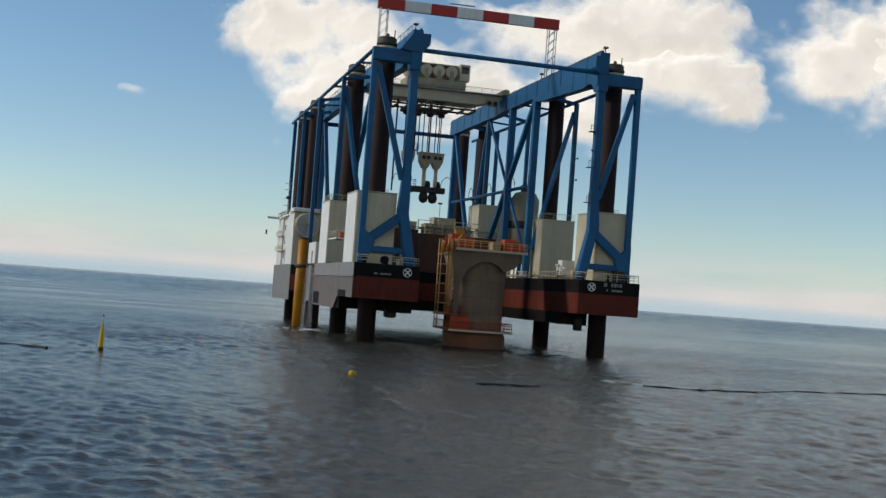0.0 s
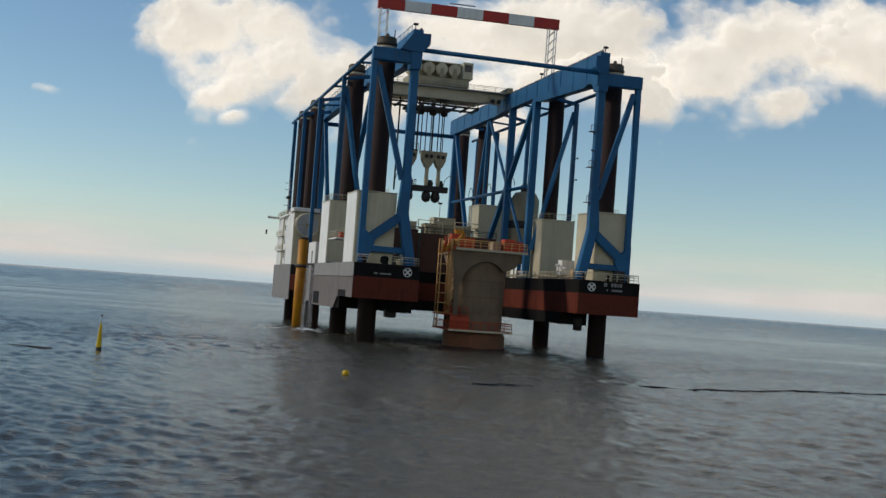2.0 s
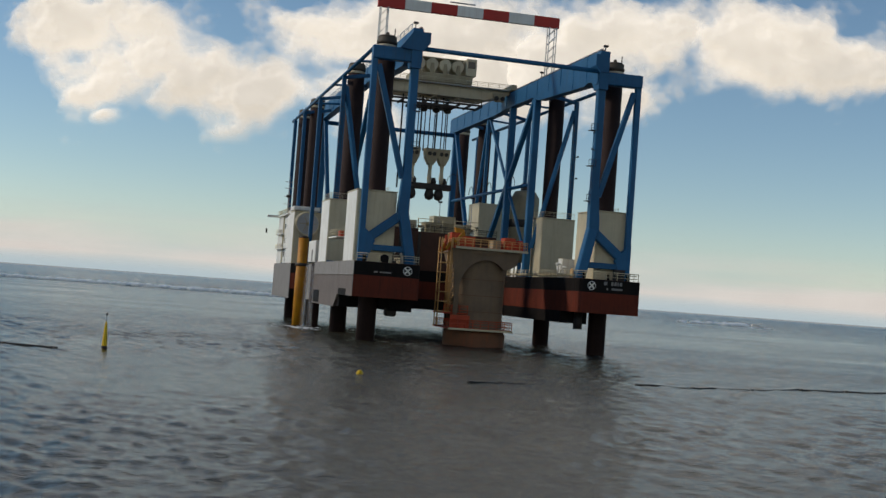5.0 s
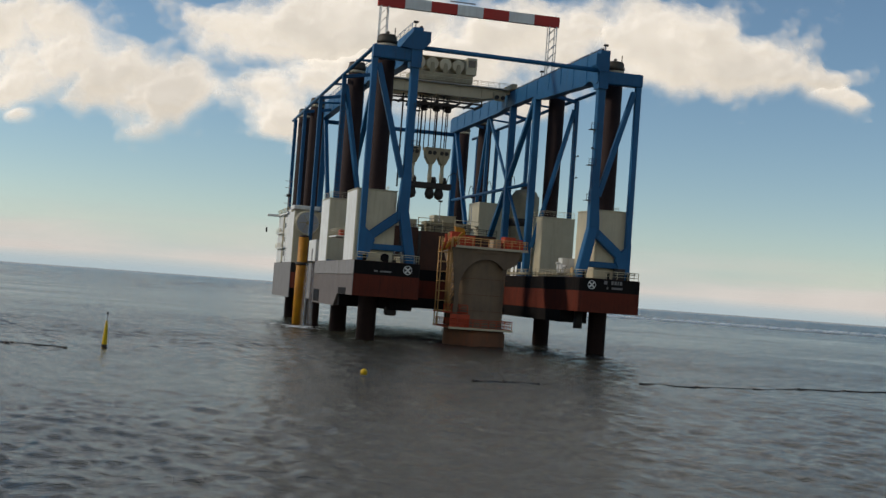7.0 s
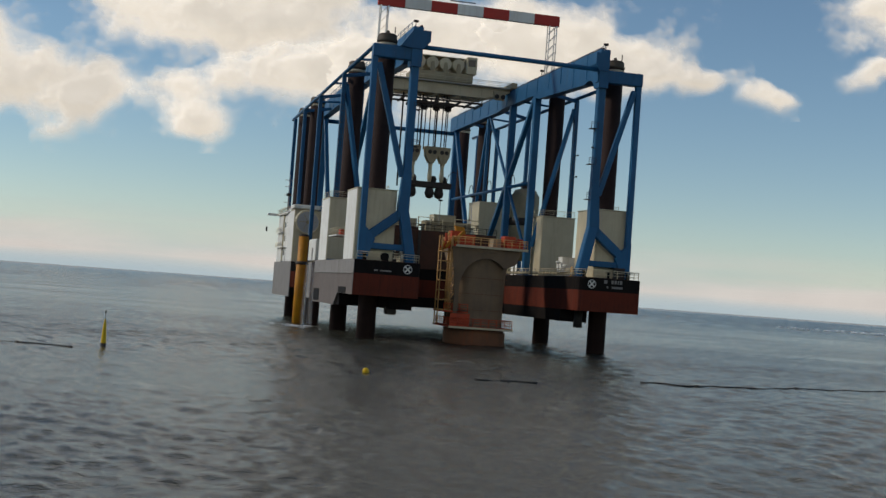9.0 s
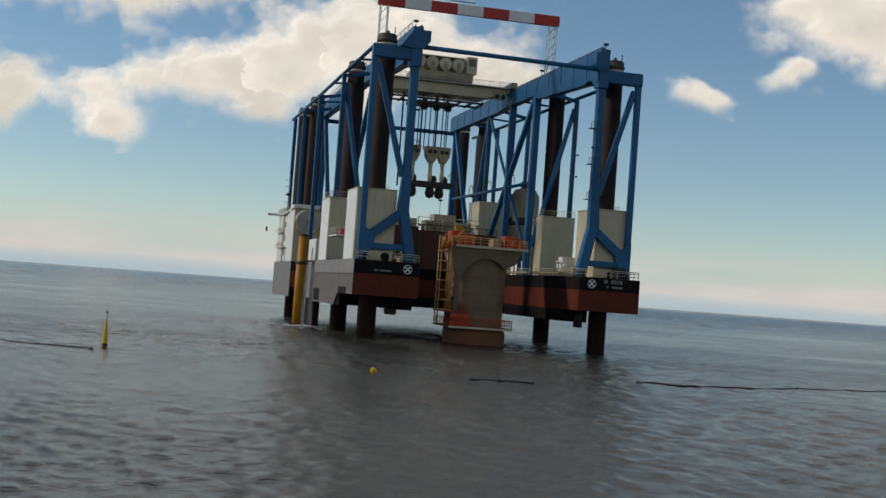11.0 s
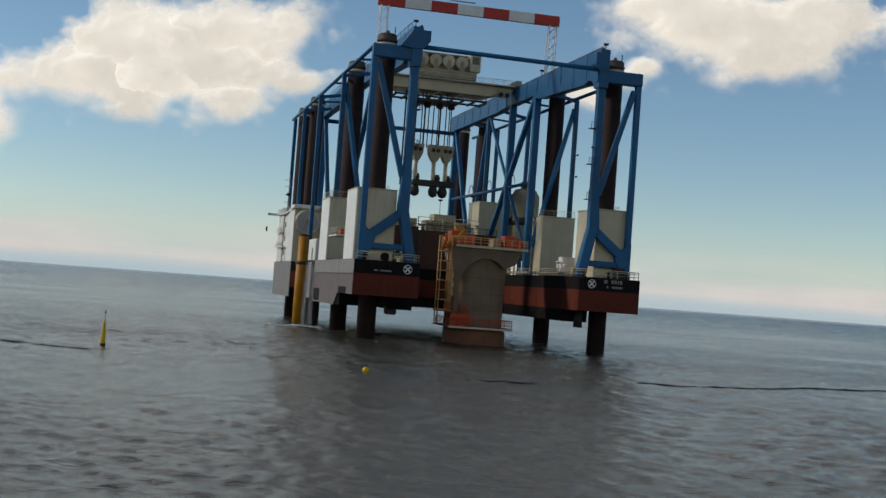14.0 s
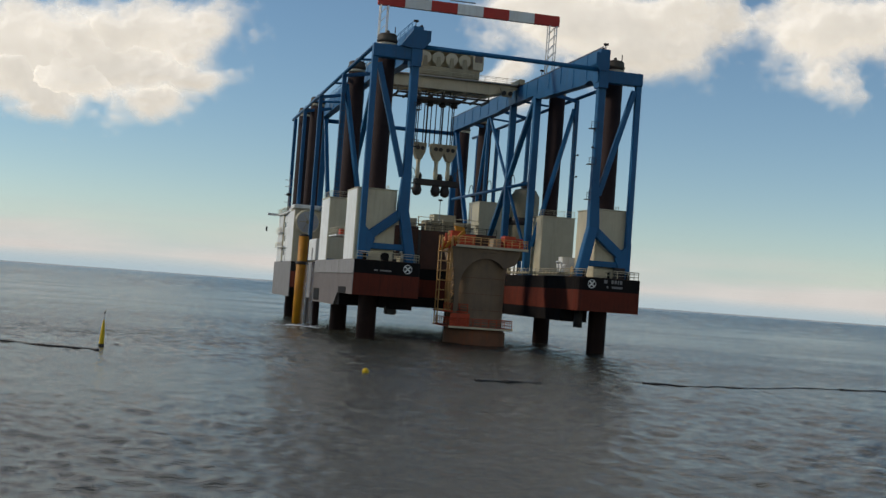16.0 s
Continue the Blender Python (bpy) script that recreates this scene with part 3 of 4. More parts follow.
def truss():
    """Columns and braces of the two longitudinal trusses."""
    for sx in (0, 1):
        f = (lambda v: v) if sx == 0 else (lambda v: 44 - v)
        xi, xo = f(7.3), f(1.25)
        for y in FI:
            c = part("column", beam((xi, y, ZD), (xi, y, 44.2), 1.2, 1.2, 0.1), M_BLUE, barge, "blue box column")
            part("base_plate", box((xi - 1.1, y - 1.1, ZD + 0.06), (xi + 1.1, y + 1.1, ZD + 0.35), 0.05), M_BLUE, c)
        for y in FO:
            c = part("column", beam((xo, y, ZD), (xo, y, 43.2), 0.72, 0.72, 0.08), M_BLUE, barge, "slim blue column")
            part("base_plate", box((xo - 0.8, y - 0.8, ZD + 0.06), (xo + 0.8, y + 0.8, ZD + 0.3), 0.05), M_BLUE, c)
        for a, b, w in (((36.3, 44.0), (68.5, 11.8), 0.9), ((67.2, 44.2), (36.5, 15.8), 0.5), ((67.4, 44.2), (77.6, 11.8), 0.6),
                        ((94.0, 43.0), (73.6, 11.8), 0.85), ((67.3, 44.2), (67.3, 11.8), 0.6)):
            part("diagonal", beam((xi, *a), (xi, *b), w, w, 0.08), M_BLUE, barge, "blue diagonal brace")
        for ya, yb in ((31.5, 34.6),):
            part("diagonal", beam((f(1.6), ya, 41.6), (f(6.8), yb, 17.0), 0.72, 0.72, 0.07), M_BLUE, barge, "blue diagonal brace")
        for y in (31.5, 59.5, 82.0):
            part("tie", beam((xo, y, 43.0), (xi, y, 44.1), 0.45, 0.6, 0.05), M_BLUE, barge)


truss()


def girders():
    for sx in (0, 1):
        f = (lambda v: v) if sx == 0 else (lambda v: 44 - v)
        xi = f(7.3)
        # deep box girder with a haunch at each frame
        out = [(2.0, 46.7), (97.5, 46.7), (97.5, 43.6), (60, 43.6), (54, 43.9), (36, 43.9), (33.5, 43.1), (31.5, 42.9), (9.0, 42.1), (7.2, 42.45), (5.6, 42.3), (4.7, 41.7), (4.2, 40.8), (2.0, 40.8)]
        g = part("girder", prism(out, "x", xi - 0.75, xi + 0.75), M_BLUE, barge, "deep blue longitudinal box girder")
        part("rail", box((f(7.72) - 0.16, 2.0, 46.7), (f(7.72) + 0.16, 97.5, 46.95)), M_DARK, g)
        for k in range(14):
            part("stiffener", box((xi - 0.82, 8 + 6.4 * k, 43.95 if k > 1 else 42.5), (xi + 0.82, 8.12 + 6.4 * k, 46.66)), M_BLUE, g)
        # outer tubes and ties between legs
        part("outer_tube", tube((f(1.25), 3.0, 43.5), (f(1.25), 103.0, 43.5), 0.3), M_BLUE, barge, "blue longitudinal tube")
        if sx == 1:
            part("lower_tube", tube((xi, 35.0, 28.4), (xi, 95.0, 28.4), 0.32), M_BLUE, barge, "blue longitudinal tube")
        for y in (17.0, 44, 70):
            part("tie", tube((f(1.25), y, 43.5), (xi, y, 43.9), 0.2), M_BLUE, barge)
    part("cross_tube", tube((7.3, 2.6, 43.85), (36.7, 2.6, 43.6), 0.35, n=16), M_BLUE, barge, "blue tube across the stern")
    part("cross_tube", tube((7.3, 94.6, 43.0), (36.7, 94.6, 43.0), 0.45, n=16), M_BLUE, barge, "blue tube across the bow")


girders()


def marker_gantry():
    g = thing("marker_gantry", "red and white banded truss beam on slim white posts", "barrier")
    y, z0, z1, x0, x1 = 31.0, 55.6, 57.4, 5.9, 38.2
    k = 7
    for i in range(k):
        a, b = x0 + (x1 - x0) * i / k, x0 + (x1 - x0) * (i + 1) / k
        part("band", box((a, y - 0.4, z0), (b, y + 0.4, z1), 0.03), M_RED2 if i % 2 == 0 else M_WHITE, g, "signal red band" if i % 2 == 0 else "white band")
    for x in (x0 + 0.5, x1 - 1.8):
        bm = bmesh.new()
        for dx in (0, 1.3):
            for dy in (-0.6, 0.6):
                add_tube(bm, (x + dx, y + dy, 46.6), (x + dx, y + dy, z0), 0.1, n=6)
        for i in range(6):
            za = 46.6 + i * 1.5
            for dy in (-0.6, 0.6):
                add_tube(bm, (x, y + dy, za), (x + 1.3, y + dy, za + 1.5), 0.06, n=5)
        part("post", bm, M_WHITE, g, "white lattice post")
    part("top_rail", tube((x0 + 12.5, y, z1 + 0.5), (x0 + 17, y, z1 + 0.5), 0.12), M_STEEL, g)


marker_gantry()


def gantry_crane():
    """Lifting bridge that runs along the girders; its own origin is under its middle."""
    c = thing("lifting_gantry", "cream lifting bridge with winches, wire ropes and hook blocks", "crane")
    web = [(-14.0, 47.3), (13.9, 47.3), (13.9, 46.3), (9.5, 45.0), (-9.5, 45.0), (-14.0, 46.3)]
    for y in (-2.2, 2.0):
        b = part("bridge", prism(web, "y", y, y + 1.6), M_CREAM, c, "cream box bridge beam")
        part("flange", box((-9.4, y - 0.15, 44.82), (9.4, y + 1.75, 44.98), 0.03), M_CREAM, b)
        for k in range(9):
            part("stiffener", box((-8.4 + 2.1 * k, y - 0.08, 45.02), (-8.3 + 2.1 * k, y - 0.002, 47.2)), M_CREAM, b)
    part("walkway", box((-14, -3.4, 46.9), (13.6, -2.2, 47.02)), M_STEEL, c)
    railing(c, [(-14, -3.4, 47.0), (13.6, -3.4, 47.0)], 1.0, 2.2)
    for x in (-14.1, 14.1):
        part("end_carriage", box((x - 0.55, -4.5, 46.95), (x + 0.55, 5.5, 48.0), 0.1), M_TAN, c, "tan wheel carriage")
    house = part("winch_house", box((-5.2, -2.6, 47.3), (6.4, 3.6, 48.9), 0.1), M_TAN, c, "tan winch frame")
    for i in range(4):
        x = -4.0 + 2.5 * i
        part("drum", tube((x, -2.4, 50.5), (x, 2.4, 50.5), 1.15, n=20), M_CREAM, house, "cream winch drum")
        part("bearing", prism([(x - 0.5, 48.9), (x + 0.5, 48.9), (x + 0.25, 50.7), (x - 0.25, 50.7)], "y", -2.7, -2.45), M_TAN, house)
    part("control_cab", box((5.0, -2.8, 48.95), (7.0, 2.0, 52.2), 0.12), M_CREAM, house)
    part("cab_window", box((5.3, -2.86, 50.4), (6.7, -2.79, 51.7)), M_GLASS, house)
    part("winch_roof", box((-5.2, -2.2, 51.75), (4.8, 2.4, 51.9)), M_CREAM, house)
    for y in (-2.3, 3.1):
        part("under_frame", box((-8.8, y, 43.5), (8.8, y + 0.35, 43.85), 0.04), M_DARK, c, "dark sheave frame")
    for k in range(9):
        x = -8.6 + 2.15 * k
        part("frame_post", beam((x, -2.1, 43.7), (x + (1.9 if k % 2 else 0.0), -2.1, 44.82), 0.22, 0.22, 0.03), M_TAN, c)
        part("frame_beam", box((x - 0.15, -2.2, 43.3), (x + 0.15, 3.3, 43.7), 0.03), M_DARK, c)
    part("sheave_deck", box((-5, -1.9, 42.7), (3.6, 3.0, 43.3), 0.1), M_DARK, c, "dark sheave deck")
    for x in (-11.6, 11.6):
        bogie = part("bogie", prism([(x - 1.3, 46.2), (x + 1.3, 46.2), (x + 0.9, 44.6), (x - 0.9, 44.6)], "y", -3.6, -3.2), M_TAN, c, "tan drive bogie")
        for dx in (-0.6, 0.6):
            part("drive_wheel", tube((x + dx, -3.9, 45.2), (x + dx, -3.6, 45.2), 0.42, n=14), M_DARK, bogie)
        part("bogie_arm", box((x - 0.3, -3.2, 45.2), (x + 0.3, -2.1, 46.2), 0.05), M_TAN, bogie)
    for x in (-4.3, -2.0, 0.4, 2.6):
        part("sheave_nest", turned([(0.3, 41.8), (0.7, 42.0), (0.7, 42.5)], 10, (x, 0, 0)), M_DARK, c)
    xs = (-6.3, -4.4, -3.9, -3.1, -2.4, -1.5, -0.9, 0.2, 0.7, 1.5, 2.3, 2.8)
    for i, x in enumerate(xs):
        y = -1.0 + 0.7 * (i % 3)
        part("cable", tube((x, y, 34.4 if i else 27.0), (x, y, 44.6), 0.1 if i % 4 else 0.16, n=6), M_CABLE, c)
    for x, w in ((-3.4, 1.2), (0.0, 1.35), (2.3, 1.25)):
        blk = part("hook_block", prism([(x - w, 34.9), (x + w, 34.9), (x + w * 0.85, 33.2), (x + 0.45, 31.9), (x - 0.45, 31.9), (x - w * 0.85, 33.2)], "y", -1.1, 0.9), M_TAN, c, "tan sheave block")
        for dx in (-0.45, 0.45):
            part("sheave", tube((x + dx, -1.22, 33.9), (x + dx, -1.08, 33.9), 0.38, n=16), M_DARK, blk)
        part("hook_shank", turned([(0.3, 28.2), (0.45, 29.2), (0.34, 31.0), (0.5, 32.0)], 12, (x, -0.1, 0)), M_CREAM, blk)
    sp = part("spreader_beam", box((-3.9, -1.0, 27.2), (4.2, 0.8, 28.3), 0.1), M_DARK, c, "dark spreader beam")
    for x in (-3.3, 0.2, 2.0):
        part("shackle", turned([(0.2, 25.2), (0.75, 25.5), (0.95, 26.2), (0.75, 27.0), (0.4, 27.6)], 12, (x, -0.1, 0)), M_DARK, sp)
    for x in (-3.0, 0.9, 2.9):
        part("lug", turned([(0.5, 28.3), (0.6, 28.9), (0.35, 29.5)], 10, (x, 0.2, 0)), M_DARK, sp)
    for x, s2 in ((3.4, 1), (-3.6, -1)):
        bm = bmesh.new()
        pts = [(x, 0, 28.3), (x + 0.3 * s2, 0, 29.8), (x + 1.2 * s2, 0, 30.6), (x + 2.1 * s2, 0, 30.2), (x + 2.5 * s2, 0, 28.6)]
        part("hose", add_path(bm, pts, 0.07), M_CABLE, sp)
    return c


crane = gantry_crane()


def bow_house():
    """Deckhouse at the bow and what stands on it."""
    h = part("deckhouse", box((0.6, 90, ZD), (12, 106, 22.0), 0.15), M_WHITE, barge, "white deckhouse at the bow")
    for z in (13.2, 16.2, 19.2):
        for k in range(4):
            part("window", box((0.54, 91.0 + 3.9 * k, z), (0.62, 92.6 + 3.9 * k, z + 1.1)), M_GLASS, h, "dark window")
    part("doorway", box((0.53, 90.3, ZD + 0.1), (0.62, 93.0, 14.6)), M_DARK, h, "dark doorway")
    part("bridge_deck", box((-0.2, 86.0, 22.0), (12.5, 106, 22.3), 0.03), M_WHITE, h)
    part("wing", beam((0.4, 104.5, 22.2), (-2.6, 104.5, 22.2), 0.8, 0.5), M_WHITE, h)
    part("hanging_light", tube((-2.6, 104.5, 18.4), (-2.6, 104.5, 19.4), 0.18, n=8), M_DARK, h)
    part("tower", box((0.2, 84.5, ZD + 0.06), (3.4, 89.5, 23.0), 0.12), M_WHITE, h, "white service tower")
    part("mast", tube((0.7, 95, 22.2), (0.7, 95, 30.6), 0.2, 0.1), M_STEEL, h)
    for z in (24.6, 26.2, 28.0, 29.4):
        part("yard", tube((-0.3, 95, z), (1.5, 95, z), 0.07, n=6), M_STEEL, h)
    part("antenna_box", box((0.2, 94.6, 26.0), (1.1, 95.4, 26.6), 0.05), M_DARK, h)
    for z, y0 in ((14.8, 92.0), (18.0, 96.0)):
        part("gallery", box((-0.3, y0, z), (0.6, 105, z + 0.15)), M_WHITE, h)
        railing(h, [(-0.25, 105, z + 0.15), (-0.25, y0, z + 0.15)], 1.0, 2.5)
    railing(h, [(-0.1, 105.8, 22.3), (-0.1, 86.1, 22.3), (12.4, 86.1, 22.3)], 1.0, 2.0)
    # hose reel in front of the house
    r = part("hose_reel", tube((2.6, 75.0, 19.8), (2.6, 77.4, 19.8), 1.7, n=28), M_DARK, barge, "dark hose reel in a pale arch")
    for y in (74.8, 77.4):
        part("reel_flange", tube((2.6, y, 19.8), (2.6, y + 0.2, 19.8), 2.2, n=28), M_STEEL, r)
        rim = bmesh.new()
        pts = [(2.6 + 2.3 * math.cos(2 * math.pi * i / 24), y + 0.1, 19.8 + 2.3 * math.sin(2 * math.pi * i / 24)) for i in range(25)]
        part("reel_rim", add_path(rim, pts, 0.2), M_CREAM, r)
        part("reel_stand", prism([(0.5, ZD), (1.2, ZD), (1.0, 19.0), (0.4, 19.4)], "y", y + 0.05, y + 0.15), M_CREAM, r)
        part("reel_stand", prism([(4.7, ZD), (4.0, ZD), (4.2, 19.0), (4.8, 19.4)], "y", y + 0.05, y + 0.15), M_CREAM, r)
        for a in (0, 60, 120):
            dx, dz = 1.75 * math.cos(radians(a)), 1.75 * math.sin(radians(a))
            part("spoke", beam((2.6 - dx, y - 0.06, 19.8 - dz), (2.6 + dx, y - 0.06, 19.8 + dz), 0.12, 0.12, 0.02), M_TAN, r)
    part("reel_hub", tube((2.6, 74.6, 19.8), (2.6, 77.8, 19.8), 0.35, n=14), M_TAN, r)
    t = part("winch_tower", box((0.4, 79.5, ZD + 0.06), (4.8, 83.5, 22.6), 0.12), M_WHITE, barge, "white service tower")
    part("tower_cap", box((0.0, 78.2, 22.6), (5.4, 84.0, 23.4), 0.1), M_WHITE, t)
    part("tower_door", box((1.4, 79.42, ZD + 0.2), (2.4, 79.51, ZD + 2.2)), M_GREY, t)
    for x in (1.2, 3.0):
        part("tower_pipe", tube((x, 79.2, ZD + 0.1), (x, 79.2, 22.5), 0.14, n=8), M_TAN, t)
    # white locker house abreast of the pile
    k = part("side_house", box((0.15, 43.2, ZD + 0.06), (3.2, 52.0, 15.6), 0.1), M_WHITE, barge, "white deck locker house")
    part("locker_door", box((0.08, 46.0, ZD + 0.2), (0.16, 47.2, 14.0)), M_GREY, k)


bow_house()


def deck_outfit():
    """Rails, plates and marks fixed to the barge."""
    z = ZD + 0.06
    railing(barge, [(0.3, 0.2, z), (8.8, 0.2, z), (9.8, 1.5, z), (9.8, 43.8, z)], 1.15, 1.8, 0.05)
    railing(barge, [(34.2, 43.8, z), (34.2, 1.5, z), (35.2, 0.2, z), (43.8, 0.2, z), (43.8, 60, z)], 1.15, 1.8, 0.05)
    # round marks with a cross on the stern
    for x, zz in ((7.9, 10.75), (36.3, 10.75)):
        ring = bmesh.new()
        n = 28
        a = [ring.verts.new((x + 0.66 * math.cos(2 * math.pi * i / n), -0.03, zz + 0.66 * math.sin(2 * math.pi * i / n))) for i in range(n)]
        b = [ring.verts.new((x + 0.56 * math.cos(2 * math.pi * i / n), -0.03, zz + 0.56 * math.sin(2 * math.pi * i / n))) for i in range(n)]
        for i in range(n):
            ring.faces.new((a[i], a[(i + 1) % n], b[(i + 1) % n], b[i]))
        for t in (45, 135):
            dx, dz = 0.55 * math.cos(radians(t)), 0.55 * math.sin(radians(t))
            add_beam(ring, (x - dx, -0.03, zz - dz), (x + dx, -0.03, zz + dz), 0.05, 0.22, 0.01)
        part("round_mark", ring, M_WHITE, barge, "white ring with a cross")
    # lettering as plain bars
    for x, w, zz, h in ((38.25, 0.5, 10.95, 0.55), (39.4, 0.36, 10.95, 0.55), (39.9, 0.36, 10.95, 0.55), (40.4, 0.2, 10.95, 0.55), (40.75, 0.4, 10.95, 0.55),
                        (38.7, 0.25, 10.25, 0.32), (39.5, 1.75, 10.25, 0.32), (2.95, 0.55, 10.2, 0.24), (3.8, 1.7, 10.2, 0.22)):
        part("letter_bar", box((x, -0.035, zz), (x + w, -0.004, zz + h)), M_GREY, barge)
    # mooring rollers, bollards and winches at the stern
    for x in (1.6, 4.9, 35.4, 39.2, 42.4):
        b = part("bollard", turned([(0.32, z), (0.28, z + 0.2), (0.26, z + 0.75), (0.36, z + 0.85), (0.34, z + 1.0)], 12, (x, 1.2, 0)), M_BLACK, barge)
    part("fairlead", tube((4.4, 0.0, ZD + 0.65), (4.4, 0.8, ZD + 0.65), 0.6, n=16), M_BLACK, barge)
    for x in (39.6, 5.6):
        w = part("mooring_winch", tube((x - 0.9, 4.6, z + 1.0), (x + 0.9, 4.6, z + 1.0), 0.75, n=16), M_DARK, barge, "dark mooring winch")
        part("winch_bed", box((x - 1.3, 3.9, z), (x + 1.3, 5.4, z + 0.4), 0.04), M_DARK, w)
    # landing and ladder brackets on the columns
    for sx in (0, 1):
        f = (lambda v: v) if sx == 0 else (lambda v: 44 - v)
        bm = bmesh.new()
        y = 31.75
        for k in range(26):
            add_box(bm, (f(1.25) - 0.28, y - 0.75, 13 + k), (f(1.25) + 0.28, y - 0.68, 13.05 + k))
        for dx in (-0.28, 0.28):
            add_tube(bm, (f(1.25) + dx, y - 0.72, 12.5), (f(1.25) + dx, y - 0.72, 40), 0.03, n=4)
        part("ladder", bm, M_DARK, barge)
        for zz in (23.6, 29.0, 34.5):
            pl = part("landing", box((f(8.1) - 0.55, 2.4, zz), (f(8.1) + 0.55, 3.8, zz + 0.08)), M_DARK, barge)
            railing(pl, [(f(8.1) - 0.55, 2.4, zz), (f(8.1) + 0.55, 2.4, zz), (f(8.1) + 0.55, 3.8, zz)], 1.0, 1.0, 0.035, M_DARK)
        for y, zz in ((3.0, 46.2), (35.0, 46.9), (60.0, 46.9)):
            part("lamp_post", tube((f(7.0), y, zz), (f(7.0), y, zz + 1.3), 0.07, n=6), M_DARK, barge)
            part("lamp_head", box((f(7.0) - 0.35, y - 0.3, zz + 1.3), (f(7.0) + 0.35, y + 0.2, zz + 1.6), 0.04), M_DARK, barge)
        railing(barge, [(f(6.7), 4.0, 46.7), (f(6.7), 96.0, 46.7)], 1.0, 3.0, 0.04, M_BLUE)
    for x, y, zs in ((43.05, 31.4, (33.4, 29.6)), (36.2, 2.3, (31.4,)), (7.8, 2.3, (35.0,))):
        for zz in zs:
            arm = part("lamp_arm", tube((x, y, zz), (x + (0.5 if x in (43.05, 7.8) else -0.5), y, zz + 0.1), 0.07, n=6), M_DARK, barge)
            part("lamp_head", box((x + (0.35 if x in (43.05, 7.8) else -0.65), y - 0.15, zz + 0.05), (x + (0.65 if x in (43.05, 7.8) else -0.35), y + 0.15, zz + 0.3), 0.03), M_DARK, arm)
    # hose loops hung along the inner trusses
    for x, y, zz in ((36.2, 46.0, 28.7), (36.2, 62.0, 28.7), (36.2, 76.0, 28.7)):
        bow = bmesh.new()
        part("hose_loop", add_path(bow, [(x, y + 1.6 * math.cos(math.pi * i / 10), zz + 1.7 * math.sin(math.pi * i / 10)) for i in range(11)], 0.07), M_CABLE, barge)
    # galleries beside the jack houses
    for y in (21.0,):
        g = part("gallery", box((-0.3, y - 4, 15.5), (3.2, y + 4, 15.7)), M_WHITE, barge)
        railing(g, [(-0.2, y + 4, 15.7), (-0.2, y - 4, 15.7), (3.1, y - 4, 15.7)], 1.1, 1.3, 0.05)
        part("gallery_box", box((0.6, y - 2, 15.7), (2.2, y, 16.7), 0.05), M_ORANGE, g)
    # pipes and vents along the deck edges
    for x, y, h in ((34.9, 9.0, 1.6), (35.3, 13.5, 2.2), (36.9, 17.5, 1.9), (9.2, 11.0, 1.7), (8.9, 17.0, 2.1)):
        v = part("vent", tube((x, y, z), (x, y, z + h), 0.22, n=10), M_WHITE, barge, "white mushroom vent")
        part("vent_hood", turned([(0.25, z + h - 0.15), (0.45, z + h - 0.1), (0.4, z + h + 0.15), (0.1, z + h + 0.25)], 12, (x, y, 0)), M_WHITE, v)
    for x in (34.5, 9.5):
        for zz in (0.3, 0.55):
            part("deck_pipe", tube((x, 3.0, z + zz), (x, 42.0, z + zz), 0.11, n=8), M_TAN, barge)
    for x, y in ((37.4, 11.8), (38.4, 11.8)):
        rl = part("cable_reel", tube((x - 0.3, y, z + 0.85), (x + 0.3, y, z + 0.85), 0.55, n=18), M_DARK, barge)
        for dx in (-0.36, 0.3):
            part("reel_cheek", tube((x + dx, y, z + 0.85), (x + dx + 0.06, y, z + 0.85), 0.85, n=18), M_OCHRE, rl)
    # cross structure at the head of the slot
    part("slot_frame", box((10.2, 45.5, ZD + 0.06), (33.8, 48.0, 18.8), 0.1), M_DECK, barge, "dark brown cross frame")
    part("slot_frame", box((9.8, 50.0, ZD + 0.06), (20.0, 56.0, 19.6), 0.1), M_DECK, barge, "brown cross frame")
    # shade canopy and winches over the cross frame
    for x in (12.0, 15.5, 19.0):
        part("frame_rib", box((x, 45.2, ZD + 0.1), (x + 0.5, 45.5, 18.6), 0.03), M_DARK, barge)
    railing(barge, [(10.2, 45.6, 18.8), (33.8, 45.6, 18.8)], 1.1, 2.0, 0.05, M_DARK)


deck_outfit()

